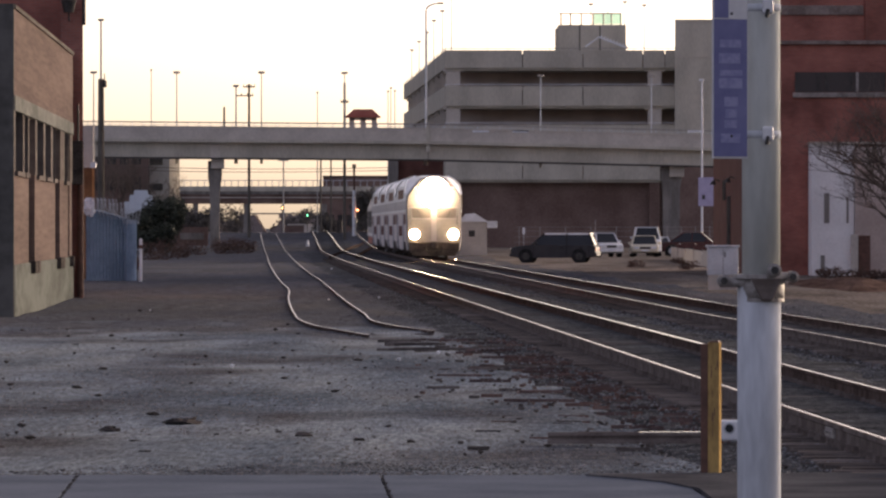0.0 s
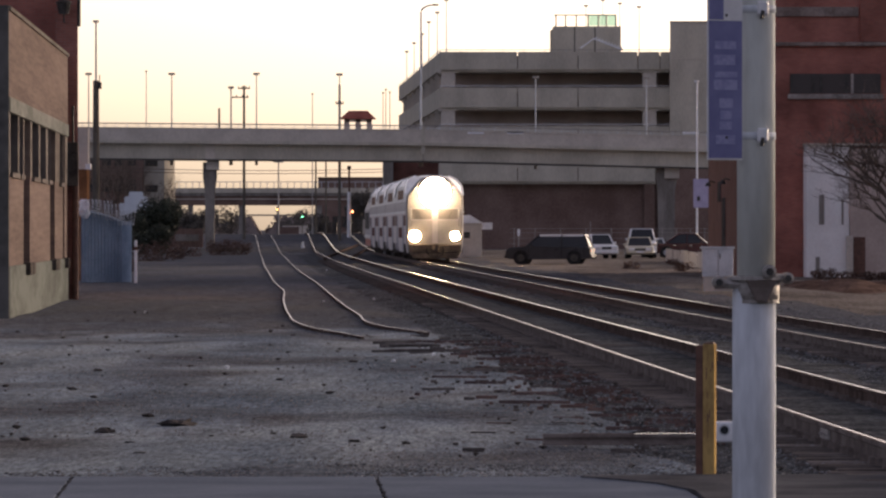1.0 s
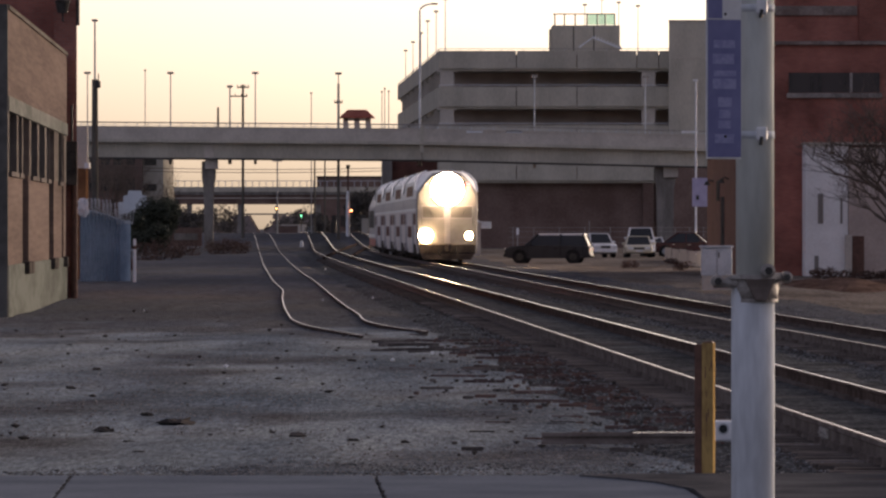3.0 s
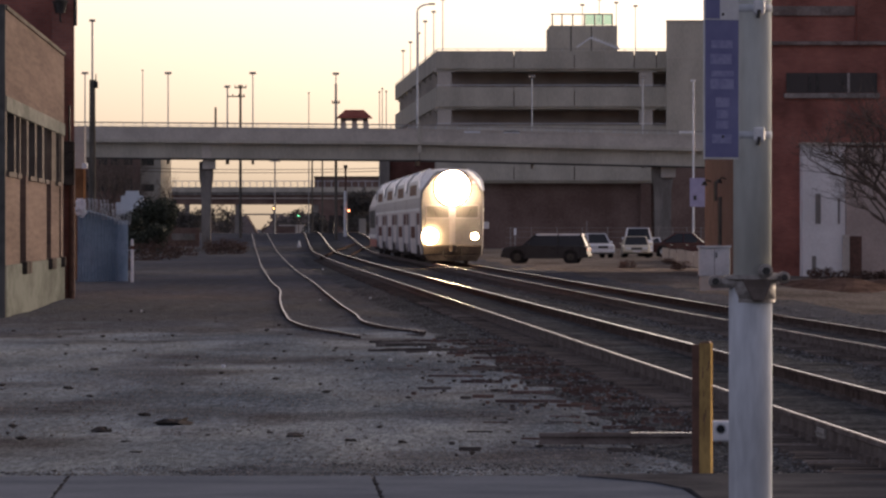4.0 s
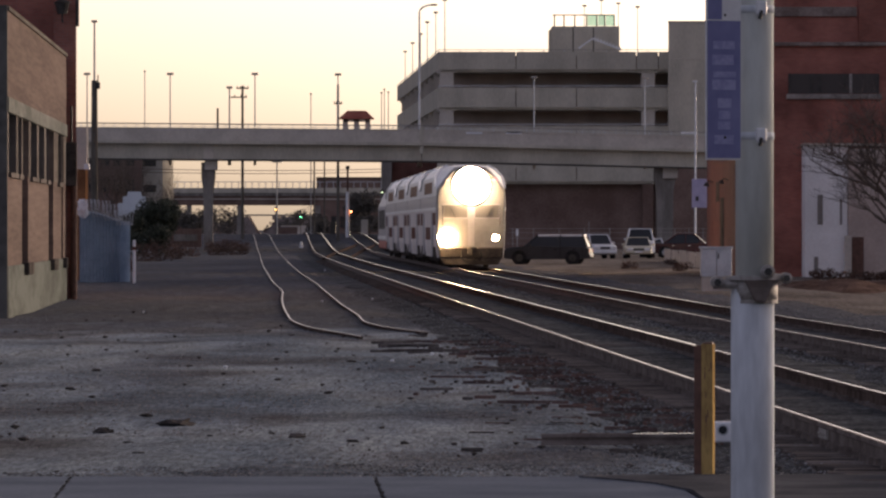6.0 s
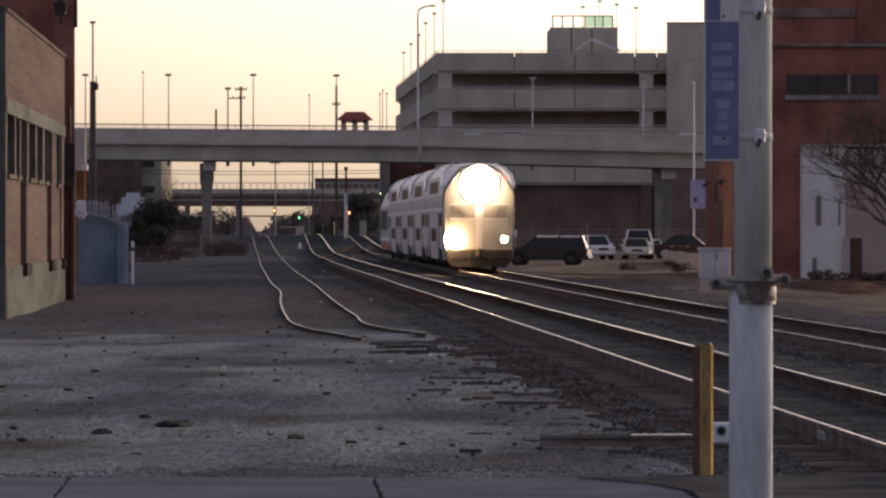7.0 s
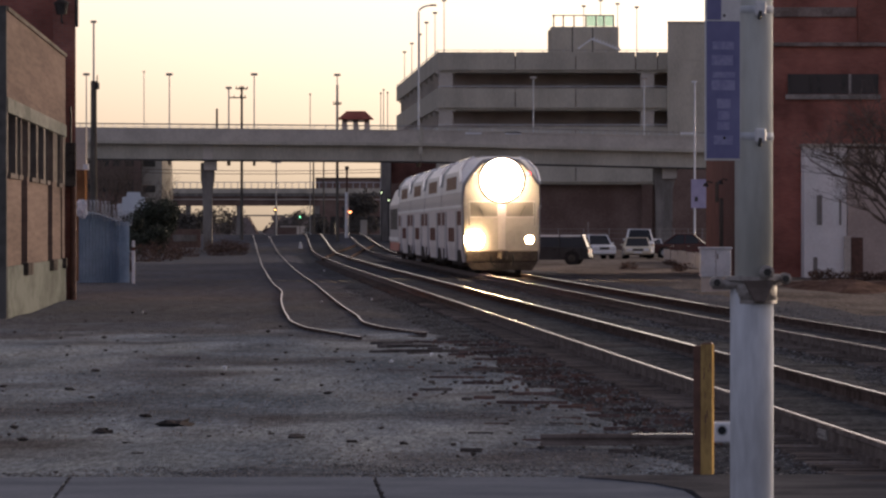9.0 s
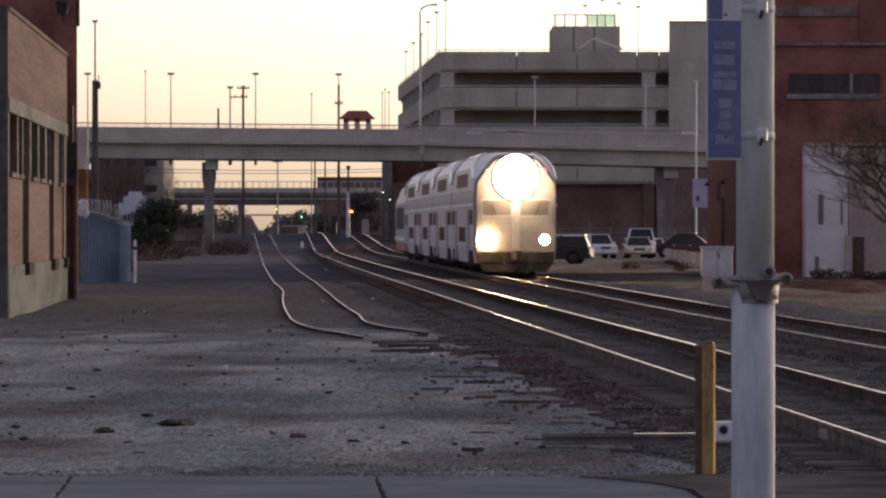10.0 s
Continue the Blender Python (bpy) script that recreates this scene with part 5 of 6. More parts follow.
def clump_bush(name, x, y, w, h, n, material, label, category, seed, leaf=0.12):
    """An uneven crown of small leaf blades round hidden stems."""
    rnd = random.Random(seed)
    ob = thing(name, x, y, rise(x, y), label=label, category=category)
    for k in range(6):
        a = rnd.uniform(0, 6.28)
        bm = tube([(0, 0, -0.05), (0.2 * w * math.cos(a), 0.2 * w * math.sin(a), h * 0.4), (0.38 * w * math.cos(a), 0.38 * w * math.sin(a), h * rnd.uniform(0.6, 0.85))], 0.05 * h / 3, 0.015, n=5)
        part("stem", bm, M_BARK, ob)
    verts, faces = [], []
    lumps = [(rnd.uniform(-0.36, 0.36) * w, rnd.uniform(-0.3, 0.3) * w, h * rnd.uniform(0.25, 0.82), rnd.uniform(0.16, 0.3) * w) for _ in range(11)]
    for _ in range(n):
        lx, ly, lz, lr = rnd.choice(lumps)
        v = Vector((rnd.gauss(0, 1), rnd.gauss(0, 1), rnd.gauss(0, 1))).normalized() * lr * rnd.uniform(0.5, 1.08)
        c = Vector((lx, ly, lz)) + v
        if c.z < 0.02:
            c.z = rnd.uniform(0.02, 0.3) * h * 0.4
        d = Vector((rnd.uniform(-1, 1), rnd.uniform(-1, 1), rnd.uniform(-0.6, 1))).normalized() * leaf
        s = d.cross(Vector((rnd.uniform(-1, 1), rnd.uniform(-1, 1), rnd.uniform(-1, 1)))).normalized() * leaf * 0.4
        b = len(verts)
        verts += [c - d, c + s, c + d, c - s]
        faces.append((b, b + 1, b + 2, b + 3))
    me = bpy.data.meshes.new("crown")
    me.from_pydata(verts, [], faces)
    me.materials.append(material)
    cr = new("crown", me)
    cr.parent = ob
    return ob


clump_bush("evergreen_bush", -21.5, 400, 2.2, 3.0, 4500, M_LEAF, "low dark evergreen bush before a pale house", "bush", 7, 0.13)
clump_bush("evergreen_bush", -20.1, 399, 2.7, 1.9, 4000, M_LEAF, "low dark evergreen bush before a pale house", "bush", 11, 0.12)
clump_bush("evergreen_bush", -20.0, 405, 3.3, 4.4, 9000, M_LEAF, "dense dark evergreen bush beside a pale house", "bush", 2, 0.13)
for k, (bx, by, bw, bh) in enumerate(((255, 330, 2.4, 0.8), (285, 350, 2.2, 0.8), (320, 385, 2.4, 0.7), (395, 400, 2.6, 0.8), (418, 412, 2.0, 0.75), (205, 235, 1.2, 0.5), (170, 205, 0.9, 0.35), (385, 430, 2.2, 0.7))):
    clump_bush("dry_shrub", (bx - 784) * by / 10500, by, bw, bh, 700, M_DRYBRUSH, "low dry brown shrub on bare ground", "shrub", 30 + k, 0.08)
def soil_mound(x, y, w, ln, h, seed):
    """A low uneven heap of soil that runs out flat at its rim."""
    rnd = random.Random(seed)
    ob = thing("soil_mound", x, y, 0, label="low red-brown mound of soil and dry weeds", category="mound")
    n, m = 30, 24
    ph = [rnd.uniform(0, 6.28) for _ in range(6)]
    bm = bmesh.new()
    rows = []
    for j in range(m + 1):
        row = []
        for i in range(n + 1):
            u, v = 2 * i / n - 1, 2 * j / m - 1
            r = math.hypot(u, v) / (0.88 + 0.12 * math.sin(3 * math.atan2(v, u) + ph[0]))
            lump = 0.75 + 0.25 * math.sin(5 * u + ph[1]) * math.cos(4 * v + ph[2]) + 0.12 * math.sin(13 * u + ph[3]) * math.sin(11 * v + ph[4])
            z = h * max(0.0, 1 - r * r) * lump + (0.02 * rnd.random() if r < 0.95 else 0) - 0.03
            row.append(bm.verts.new((u * w, v * ln, z)))
        rows.append(row)
    for a, b in zip(rows, rows[1:]):
        for i in range(n):
            bm.faces.new((a[i], a[i + 1], b[i + 1], b[i]))
    part("soil", bm, M_REDSOIL, ob)


soil_mound(12.3, 184, 1.9, 15, 0.32, 21)
soil_mound(14.6, 190, 1.6, 12, 0.25, 22)
for k, (bx, by, bw, bh) in enumerate(((1440, 212, 0.7, 0.35), (1465, 212, 0.8, 0.3), (1500, 211, 0.8, 0.3), (1535, 211, 0.8, 0.26), (1110, 270, 0.9, 0.3), (1205, 255, 1.0, 0.3), (1185, 300, 0.8, 0.25), (1560, 212, 0.7, 0.25))):
    clump_bush("dry_weeds", (bx - 784) * by / 10500, by, bw, bh, 350, M_DRYBRUSH, "tuft of dry brown weeds by the wall", "weeds", 50 + k, 0.05)


def far_trees():
    """A ragged line of far trees along the horizon, joined."""
    rnd = random.Random(77)
    verts, faces = [], []
    for k in range(150):
        y = rnd.uniform(1500, 2900)
        x = (rnd.uniform(60, 760) - 784) * y / 10500
        if abs(x - NEAR_TRACK(y)) < 7 or -0.034 < x / y < -0.028:
            continue
        h, w = rnd.uniform(2.5, 6), rnd.uniform(5, 11)
        for _ in range(130):
            u = rnd.random()
            ww = w * 0.5 * math.sin(min(1, u * 1.2 + 0.15) * 3.0) ** 0.5 if u < 0.8 else w * 0.25
            c = Vector((x + rnd.uniform(-1, 1) * ww, y + rnd.uniform(-2, 2), h * (u + rnd.uniform(-0.05, 0.05))))
            d = Vector((rnd.uniform(-1, 1), rnd.uniform(-0.3, 0.3), rnd.uniform(-0.6, 1))).normalized() * 0.75
            q = Vector((d.z, 0, -d.x)) * 0.5
            b = len(verts)
            verts += [c - d, c + q, c + d, c - q]
            faces.append((b, b + 1, b + 2, b + 3))
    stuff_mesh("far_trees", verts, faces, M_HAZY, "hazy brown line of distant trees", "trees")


far_trees()


# ---- things beyond the fence, under and behind the bridge ----
def beyond():
    ho = thing("mission_house", label="pale house with a stepped mission gable", category="house")
    x0, x1, y = -23.436, -21.129, 425
    zb = 3.631
    c = (x0 + x1) / 2
    w = (x1 - x0) / 2
    pr = [(x0, -0.1), (x1, -0.1), (x1, zb), (c + w * 0.72, zb), (c + w * 0.7, zb + 0.45), (c + w * 0.45, zb + 0.5), (c + w * 0.4, zb + 0.82), (c - w * 0.4, zb + 0.82), (c - w * 0.45, zb + 0.5), (c - w * 0.7, zb + 0.45), (c - w * 0.72, zb), (x0, zb)]
    part("gable_wall", extrude(pr, "y", y, y + 0.3), M_STUCCO_BLUE, ho)
    part("body", box(x0 + 0.05, x1 - 0.05, y + 0.3, y + 9, -0.1, zb - 0.1), M_STUCCO_BLUE, ho)
    bb = thing("brown_office_block", label="brown block with dark window rows behind trees", category="building")
    part("wall", box(-37.943, -30.743, 600, 625, -0.1, 11.507), M_BROWNWALL, bb)
    part("grey_bay", box(-30.845, -28.667, 602, 625, -0.1, 11.253), M_CONCRETE_DARK, bb, "grey concrete bay")
    for k in range(2):
        zz = 5.507 + 2.6 * k
        for xx in range(130, 240, 22):
            a = (xx - 784) * 600 / 10500
            part("window", box(a, a + 0.9, 599.9, 600.05, zz, zz + 1.3), M_GLASS, bb)
        part("bay_window", box(-30.616, -29.355, 601.9, 602.05, zz, zz + 0.7), M_GLASS, bb)
    for k, (tx, ty, th) in enumerate(((195, 470, 7.5), (235, 480, 7.0), (280, 500, 6.2), (180, 500, 8.0))):
        bare_tree("bare_tree", (tx - 784) * ty / 10500, ty, th, 60 + k, "leafless brown street tree behind the bridge", 0.85, (0, 0), 6, 0.17)
    # second bridge
    b2 = thing("far_road_bridge", label="second concrete road bridge with fenced parapet", category="bridge")
    y = 1167.0
    x0, x1 = -67.130, -2.667
    part("deck", box(x0, x1, y, y + 16, 8.185, 9.519), M_PIER, b2)
    part("parapet", box(x0, x1, y - 0.3, y, 8.75, 9.741), M_CONCRETE_DARK, b2)
    part("ledge", box(x0, x1, y - 0.25, y, 7.45, 7.62), M_CONCRETE, b2, "pale ledge along the girder")
    part("girder", box(x0, x1, y + 0.6, y + 1.2, 6.296, 8.185), M_BROWNWALL, b2, "dark brown girder")
    part("top_rail", box(x0, x1, y - 0.2, y - 0.1, 10.853, 10.986), M_GALV, b2)
    for xx in range(190, 700, 12):
        a = (xx - 784) * y / 10500
        part("fence_post", box(a - 0.06, a + 0.06, y - 0.2, y - 0.08, 9.519, 10.964), M_GALV, b2)
    for xx in (330, 420, 558, 640):
        a = (xx - 784) * y / 10500
        part("pier", box(a - 0.5, a + 0.5, y + 1, y + 2.2, -0.1, 7.074), M_PIER, b2)
    b3 = thing("distant_bridge", label="distant low bridge with sloping supports", category="bridge")
    y = 1900.0
    part("deck", box(-66.0, -15.200, y, y + 12, 5.75, 6.193), M_PIER, b3)
    for pr in ([(-68.0, -0.1), (-68.0, 5.0), (-63.0, 5.6), (-59.8, -0.1)], [(-58.0, -0.1), (-51.8, 5.4), (-44.0, 5.7), (-30.0, -0.1)]):
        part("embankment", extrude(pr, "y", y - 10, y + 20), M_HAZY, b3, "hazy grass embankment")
    # long dark building to the right of the far tracks
    db = thing("long_brick_building", label="long dark red-brown building beside the far tracks", category="building")
    part("wall", box(-26.93, -9.92, 1240, 1270, -0.1, 12.24), M_BROWNWALL, db)
    part("roof_edge", box(-27.05, -9.92, 1239.6, 1240.2, 12.24, 12.48), M_STEELDARK, db)
    for xx in range(566, 670, 16):
        a = (xx - 784) * 1240 / 10500
        part("window", box(a, a + 1.1, 1239.9, 1240.05, 2.0, 4.3), M_GLASS, db)
    for k, (tx, ty, th, tw) in enumerate(((648, 760, 5.5, 5.2), (625, 800, 4.6, 4.0), (340, 900, 3.8, 4.0), (310, 950, 4.6, 4.5), (560, 1000, 4.0, 4.5), (360, 1300, 6.0, 8), (400, 1350, 6.2, 9), (520, 1500, 6.0, 10), (300, 1000, 5.0, 6))):
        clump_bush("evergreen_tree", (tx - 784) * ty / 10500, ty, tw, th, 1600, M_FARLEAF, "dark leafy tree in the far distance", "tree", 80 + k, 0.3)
    # far signals and lamps
    sm = thing("crossing_signal", -9.227, 560, 0, label="white signal mast with red lamp", category="railway signal")
    part("mast", tube([(0, 0, 0), (0, 0, 2.5), (0, 0, 5.263)], 0.2, 0.16, n=12), M_WHITE, sm)
    part("upper_mast", tube([(0, 0, 5.263), (0, 0, 7.503)], 0.1, n=10), M_RUSTPAINT, sm)
    part("cap", box(-0.18, 0.18, -0.18, 0.18, 7.397, 7.717), M_STEELDARK, sm)
    part("lamp_arm", box(0.1, 0.45, -0.06, 0.06, 3.237, 3.343), M_STEELDARK, sm)
    part("lamp", ball((0.32, -0.2, 3.397), 0.085, seg=10), G_STOP, sm, "glowing amber-red lamp")
    for name, xx, yy, dd, g, lab in (("signal_lamp", 312, 407, 480, G_RED, "glowing red track signal"), ("signal_lamp", 528, 384, 1050, G_GREEN, "glowing green track signal"), ("lamp", 484, 371, 640, G_ORANGE, "glowing amber street lamp"), ("lamp", 672, 341, 519, G_PALE, "small green-white wall lamp"), ("lamp", 685, 354, 519, G_PALE, "small green-white wall lamp")):
        xw, zw = (xx - 784) * dd / 10500, 1.85 - (yy - 404) * dd / 10500
        ob = thing("trackside_signal" if name == "signal_lamp" else "far_lamp", xw, dd, 0, label=lab, category="signal" if name == "signal_lamp" else "lamp")
        part("post", tube([(0, 0.2, 0), (0, 0.2, zw + 0.3)], 0.06, n=8), M_STEELDARK, ob)
        part("hood", box(-0.14, 0.14, 0.0, 0.2, zw - 0.2, zw + 0.2), M_STEELDARK, ob)
        part("lens", ball((0, -0.02, zw), 0.052 * dd / 480, seg=10), g, ob)
    lw = thing("low_trackside_wall", z=rise(-21, 470) - 0.1, label="low dark wall with a faded panel", category="wall")
    part("wall", box(-22.336, -19.337, 470, 470.4, -0.1, 1.581), M_BROWNWALL, lw)
    part("panel", box(-21.530, -19.650, 469.94, 469.99, 0.597, 1.134), M_PIER, lw, "faded panel")
    for k, (xx, dd, w, h, m) in enumerate(((515, 1300, 5.5, 2.4, M_CONCRETE), (641, 600, 0.7, 1.6, M_CONCRETE), (545, 1100, 1.2, 2.0, M_STUCCO_BLUE), (505, 1250, 4.0, 2.0, M_BROWNWALL), (585, 650, 0.6, 1.3, M_STEELDARK))):
        a = (xx - 784) * dd / 10500
        sh = thing("trackside_cabinet", a, dd, rise(a, dd), label="plain far equipment cabinet beside the tracks", category="cabinet", group="far trackside cabinets")
        part("body", box(-w / 2, w / 2, 0, 1.2, -0.05, h, bevel=0.04), m, sh)
        part("lid", box(-w / 2 - 0.06, w / 2 + 0.06, -0.06, 1.26, h, h + 0.08), M_STEELDARK, sh)
    # derail marker between the tracks
    mk = thing("track_marker", -11.293, 465, rise(-11.293, 465), label="small white conical marker between tracks", category="marker")
    part("body", tube([(0, 0, 0), (0, 0, 0.3), (0, 0, 0.5)], 0.17, 0.06, n=10), M_WHITE, mk)
    # signal hut right of the tracks
    hu = thing("signal_hut", 1.379, 381, 0, label="pale grey signal hut with small sign panel", category="hut")
    hw, hh = 0.86, 2.15
    part("body", box(-hw, hw, 0, 2.4, -0.05, hh, bevel=0.03), M_CONCRETE, hu)
    part("roof", extrude([(-hw - 0.1, hh), (hw + 0.1, hh), (hw * 0.1, hh + 0.55), (-hw * 0.6, hh + 0.5)], "y", -0.15, 2.55), M_WHITE, hu, "pale sloping roof")
    part("sign_panel", box(hw + 0.02, hw + 0.68, -0.1, 0.0, 1.75, 2.2, bevel=0.02), M_SIGNWHITE, hu)
    part("vent", box(-0.3, 0.1, -0.04, 0.0, 1.2, 1.6), M_STEELDARK, hu)


beyond()


# ---- electrical cabinet, low wall, sign pole and parked cars ----
def parking():
    cb = thing("electrical_cabinet", 7.983, 175, 0, label="weathered white electrical cabinet on a plinth", category="cabinet")
    w = 0.450
    z1, z0 = 1.300, 0.417
    part("body", box(-w, w, -0.35, 0.35, z0, z1 - 0.06, bevel=0.02), M_CABINET, cb)
    part("lid", box(-w - 0.04, w + 0.04, -0.4, 0.4, z1 - 0.06, z1, bevel=0.015), M_CABINET, cb)
    part("plinth", box(-w * 0.92, w * 0.92, -0.32, 0.32, -0.05, z0), M_CONCRETE, cb)
    part("door_seam", box(-0.006, 0.006, -0.36, -0.34, z0 + 0.03, z1 - 0.1), M_STEELDARK, cb)
    part("handle", box(0.04, 0.07, -0.38, -0.345, 0.95, 1.1), M_STEELDARK, cb)
    wl = thing("low_wall", label="low pale concrete wall edging the car park", category="wall")
    x0, x1 = 12.194, 11.854
    for k in range(5):
        u, v = k / 5, (k + 1) / 5
        a, b = x0 + (x1 - x0) * u, x0 + (x1 - x0) * v
        ya, yb = 330 - 60 * u, 330 - 60 * v
        bm = extrude([(a, ya), (b - 0.02, yb + 0.4), (b - 0.02, yb + 0.75), (a, ya + 0.35)], "z", -0.05, 0.72 - 0.03 * (k % 2), bevel=0.02)
        part("block", bm, M_CONCRETE, wl)
    sp = thing("sign_pole", 16.86, 400, 0, label="white pole carrying a small violet sign box", category="sign")
    part("pole", tube([(0, 0, 0), (0, 0, 6), (0, 0, 11.679)], 0.075, 0.06, n=12), M_WHITE, sp)
    part("head", box(-0.2, 0.14, -0.12, 0.12, 11.66, 11.8, bevel=0.02), M_WHITE, sp)
    part("sign_box", box(-0.25, 0.8, -0.16, -0.1, 3.221, 5.164, bevel=0.02), mat("violet_sign_face", (0.36, 0.33, 0.5), (0.44, 0.41, 0.58), 2, 20, 0.5, 0.0), sp, "pale violet sign panel")
    part("mark", box(0.0, 0.2, -0.18, -0.161, 3.679, 3.983), M_STEELDARK, sp)
    # wire fence along the car park
    fn = thing("wire_fence", label="wire fence with slim posts before the garage", category="fence")
    for xx in (903, 940, 985, 1030, 1038, 1075, 1120, 1165, 1190, 1215, 1240):
        a = (xx - 784) * 405 / 10500
        part("post", tube([(a, 405, 0), (a, 405, 2.274 if xx == 1038 else 1.850)], 0.035, n=6), M_CASTIRON, fn)
    for zz in (1.811, 1.541, 1.156, 0.770):
        part("wire", tube([(4.281, 405, zz), (17.974, 405, zz)], 0.012, n=4), M_CASTIRON, fn)
    sr = thing("fence_plate", 4.899, 404.9, 0, label="small white plate fixed on the wire fence", category="sign")
    part("plate", box(-0.09, 0.09, -0.03, 0.0, 1.310, 1.773, bevel=0.01), M_WHITE, sr)
    part("stem", tube([(0, 0.03, 0), (0, 0.03, 1.696)], 0.03, n=6), M_GALV_UP, sr)



parking()


def parked_car(x, y, rz, paint, label, w=0.88, ln=4.4, h=1.45, truck=False, roof=None, rim=None):
    """A car with its front at local -y."""
    ob = thing("parked_car", x, y, 0, rz, label=label, category="car", group="cars in the car park")
    L = ln / 2
    belt = h * 0.6
    prof = [(-L, 0.3), (-L, belt - 0.18), (-L + 0.25, belt - 0.06), (-L + 1.1, belt), (L - 0.35, belt), (L, belt - 0.1), (L, 0.32), (L - 0.6, 0.24), (-L + 0.5, 0.24)]
    part("body", extrude(prof, "x", -w, w, bevel=0.07), paint, ob)
    c0, c1, c2, c3 = -L + 1.05, -L + 1.75, (L - 1.6 if not truck else 0.35), (L - 0.75 if not truck else 0.6)
    if roof:
        c2, c3 = L - 0.35, L - 0.1
    bm = bmesh.new()
    lo = [bm.verts.new(p) for p in ((-w * 0.93, c0, belt - 0.02), (w * 0.93, c0, belt - 0.02), (w * 0.93, c3, belt - 0.02), (-w * 0.93, c3, belt - 0.02))]
    hi = [bm.verts.new(p) for p in ((-w * 0.74, c1, h - 0.05), (w * 0.74, c1, h - 0.05), (w * 0.74, c2, h - 0.05), (-w * 0.74, c2, h - 0.05))]
    bm.faces.new(lo)
    bm.faces.new(hi)
    for k in range(4):
        bm.faces.new((lo[k], lo[(k + 1) % 4], hi[(k + 1) % 4], hi[k]))
    part("cabin_glass", bm, M_CARGLASS, ob, "dark windows")
    part("roof", box(-w * 0.76, w * 0.76, c1 - 0.05, c2 + 0.05, h - (0.12 if roof else 0.06), h, bevel=0.025), roof or paint, ob)
    for sx in (-1, 1):
        part("pillar", tube([(sx * w * 0.93, c0, belt - 0.02), (sx * w * 0.75, c1, h - 0.03)], 0.045, n=6), paint, ob)
        part("pillar", tube([(sx * w * 0.93, c3, belt - 0.02), (sx * w * 0.75, c2, h - 0.03)], 0.05, n=6), paint, ob)
        part("headlight", box(sx * w * 0.62 - 0.17, sx * w * 0.62 + 0.17, -L - 0.02, -L + 0.1, belt - 0.3, belt - 0.15, bevel=0.03), M_SIGNWHITE, ob, "clear headlight")
        part("mirror", box(sx * (w + 0.09) - 0.09, sx * (w + 0.09) + 0.09, c0 + 0.25, c0 + 0.37, belt, belt + 0.13, bevel=0.03), paint, ob)
        for yy in (-L + 0.8, L - 0.85):
            wh = part("wheel", tube([(sx * (w - 0.2), yy, 0.32), (sx * (w + 0.01), yy, 0.32)], 0.32, n=20), M_RUBBER, ob)
            part("rim", tube([(sx * (w - 0.1), yy, 0.32), (sx * (w + 0.02), yy, 0.32)], 0.19, n=14), rim or M_GALV, wh)
    for sx in (-1, 1):
        ym = (c1 + c2) / 2
        part("door_pillar", tube([(sx * w * 0.935, ym, belt - 0.02), (sx * w * 0.755, ym, h - 0.03)], 0.04, n=6), paint, ob)
        for yy in (c0 + 0.15, ym, c3 - 0.25):
            part("door_seam", box(sx * (w + 0.001) - 0.004, sx * (w + 0.001) + 0.004, yy - 0.012, yy + 0.012, 0.36, belt - 0.08), M_RUBBER, ob)
        for yy in (ym - 0.25, min(ym + 0.75, c3 - 0.35)):
            part("door_handle", box(sx * (w + 0.01) - 0.015, sx * (w + 0.01) + 0.015, yy - 0.09, yy + 0.09, belt - 0.17, belt - 0.13), M_CHROME if paint is not M_CARDARK else M_RUBBER, ob)
        part("tail_light", box(sx * w * 0.82 - 0.1, sx * w * 0.82 + 0.1, L - 0.05, L + 0.02, belt - 0.3, belt - 0.14), M_TRAINRED, ob, "red tail light")
        for yy in (-L + 0.8, L - 0.85):
            part("wheel_arch", tube([(sx * (w - 0.05), yy, 0.33), (sx * (w + 0.004), yy, 0.33)], 0.385, n=20), M_RUBBER, ob, "dark wheel arch")
    part("grille", box(-w * 0.4, w * 0.4, -L - 0.015, -L + 0.05, belt - 0.32, belt - 0.17), M_STEELDARK, ob)
    part("bumper", box(-w * 0.98, w * 0.98, -L - 0.06, -L + 0.15, 0.3, 0.48, bevel=0.05), paint, ob)
    part("plate", box(-0.24, 0.24, -L - 0.075, -L - 0.06, 0.34, 0.45), M_SIGNWHITE, ob, "blank plate")
    part("rear_bumper", box(-w * 0.98, w * 0.98, L - 0.15, L + 0.06, 0.32, 0.5, bevel=0.05), paint, ob)


parked_car(9.25, 360, 12, M_CARWHITE, "white compact car parked nose out", w=0.74, ln=3.8, h=1.48)
parked_car(11.722, 362, 0, M_CREAM, "cream saloon car parked nose out", w=0.82, h=1.3)
parked_car(12.122, 370, 0, M_CARWHITE, "white pickup truck parked behind a saloon", w=0.86, ln=5.2, h=1.82, truck=True)
parked_car(13.17, 377, 4, M_CARWHITE, "white car partly behind a low wall", w=0.7, ln=3.7, h=1.2)
parked_car(15.2, 372, 82, M_CARRED, "maroon car parked by the fence", h=1.5)
# White roof paint stands in for sky reflected off a dark roof.
parked_car(5.3, 305, 262, M_CARDARK, "dark estate car side on, sky sheen painted on its roof", w=0.9, ln=4.4, h=1.52, roof=M_CARWHITE, rim=M_STEELDARK)


# ---- the train ----
CAR, PITCH = 22.3, 23.0


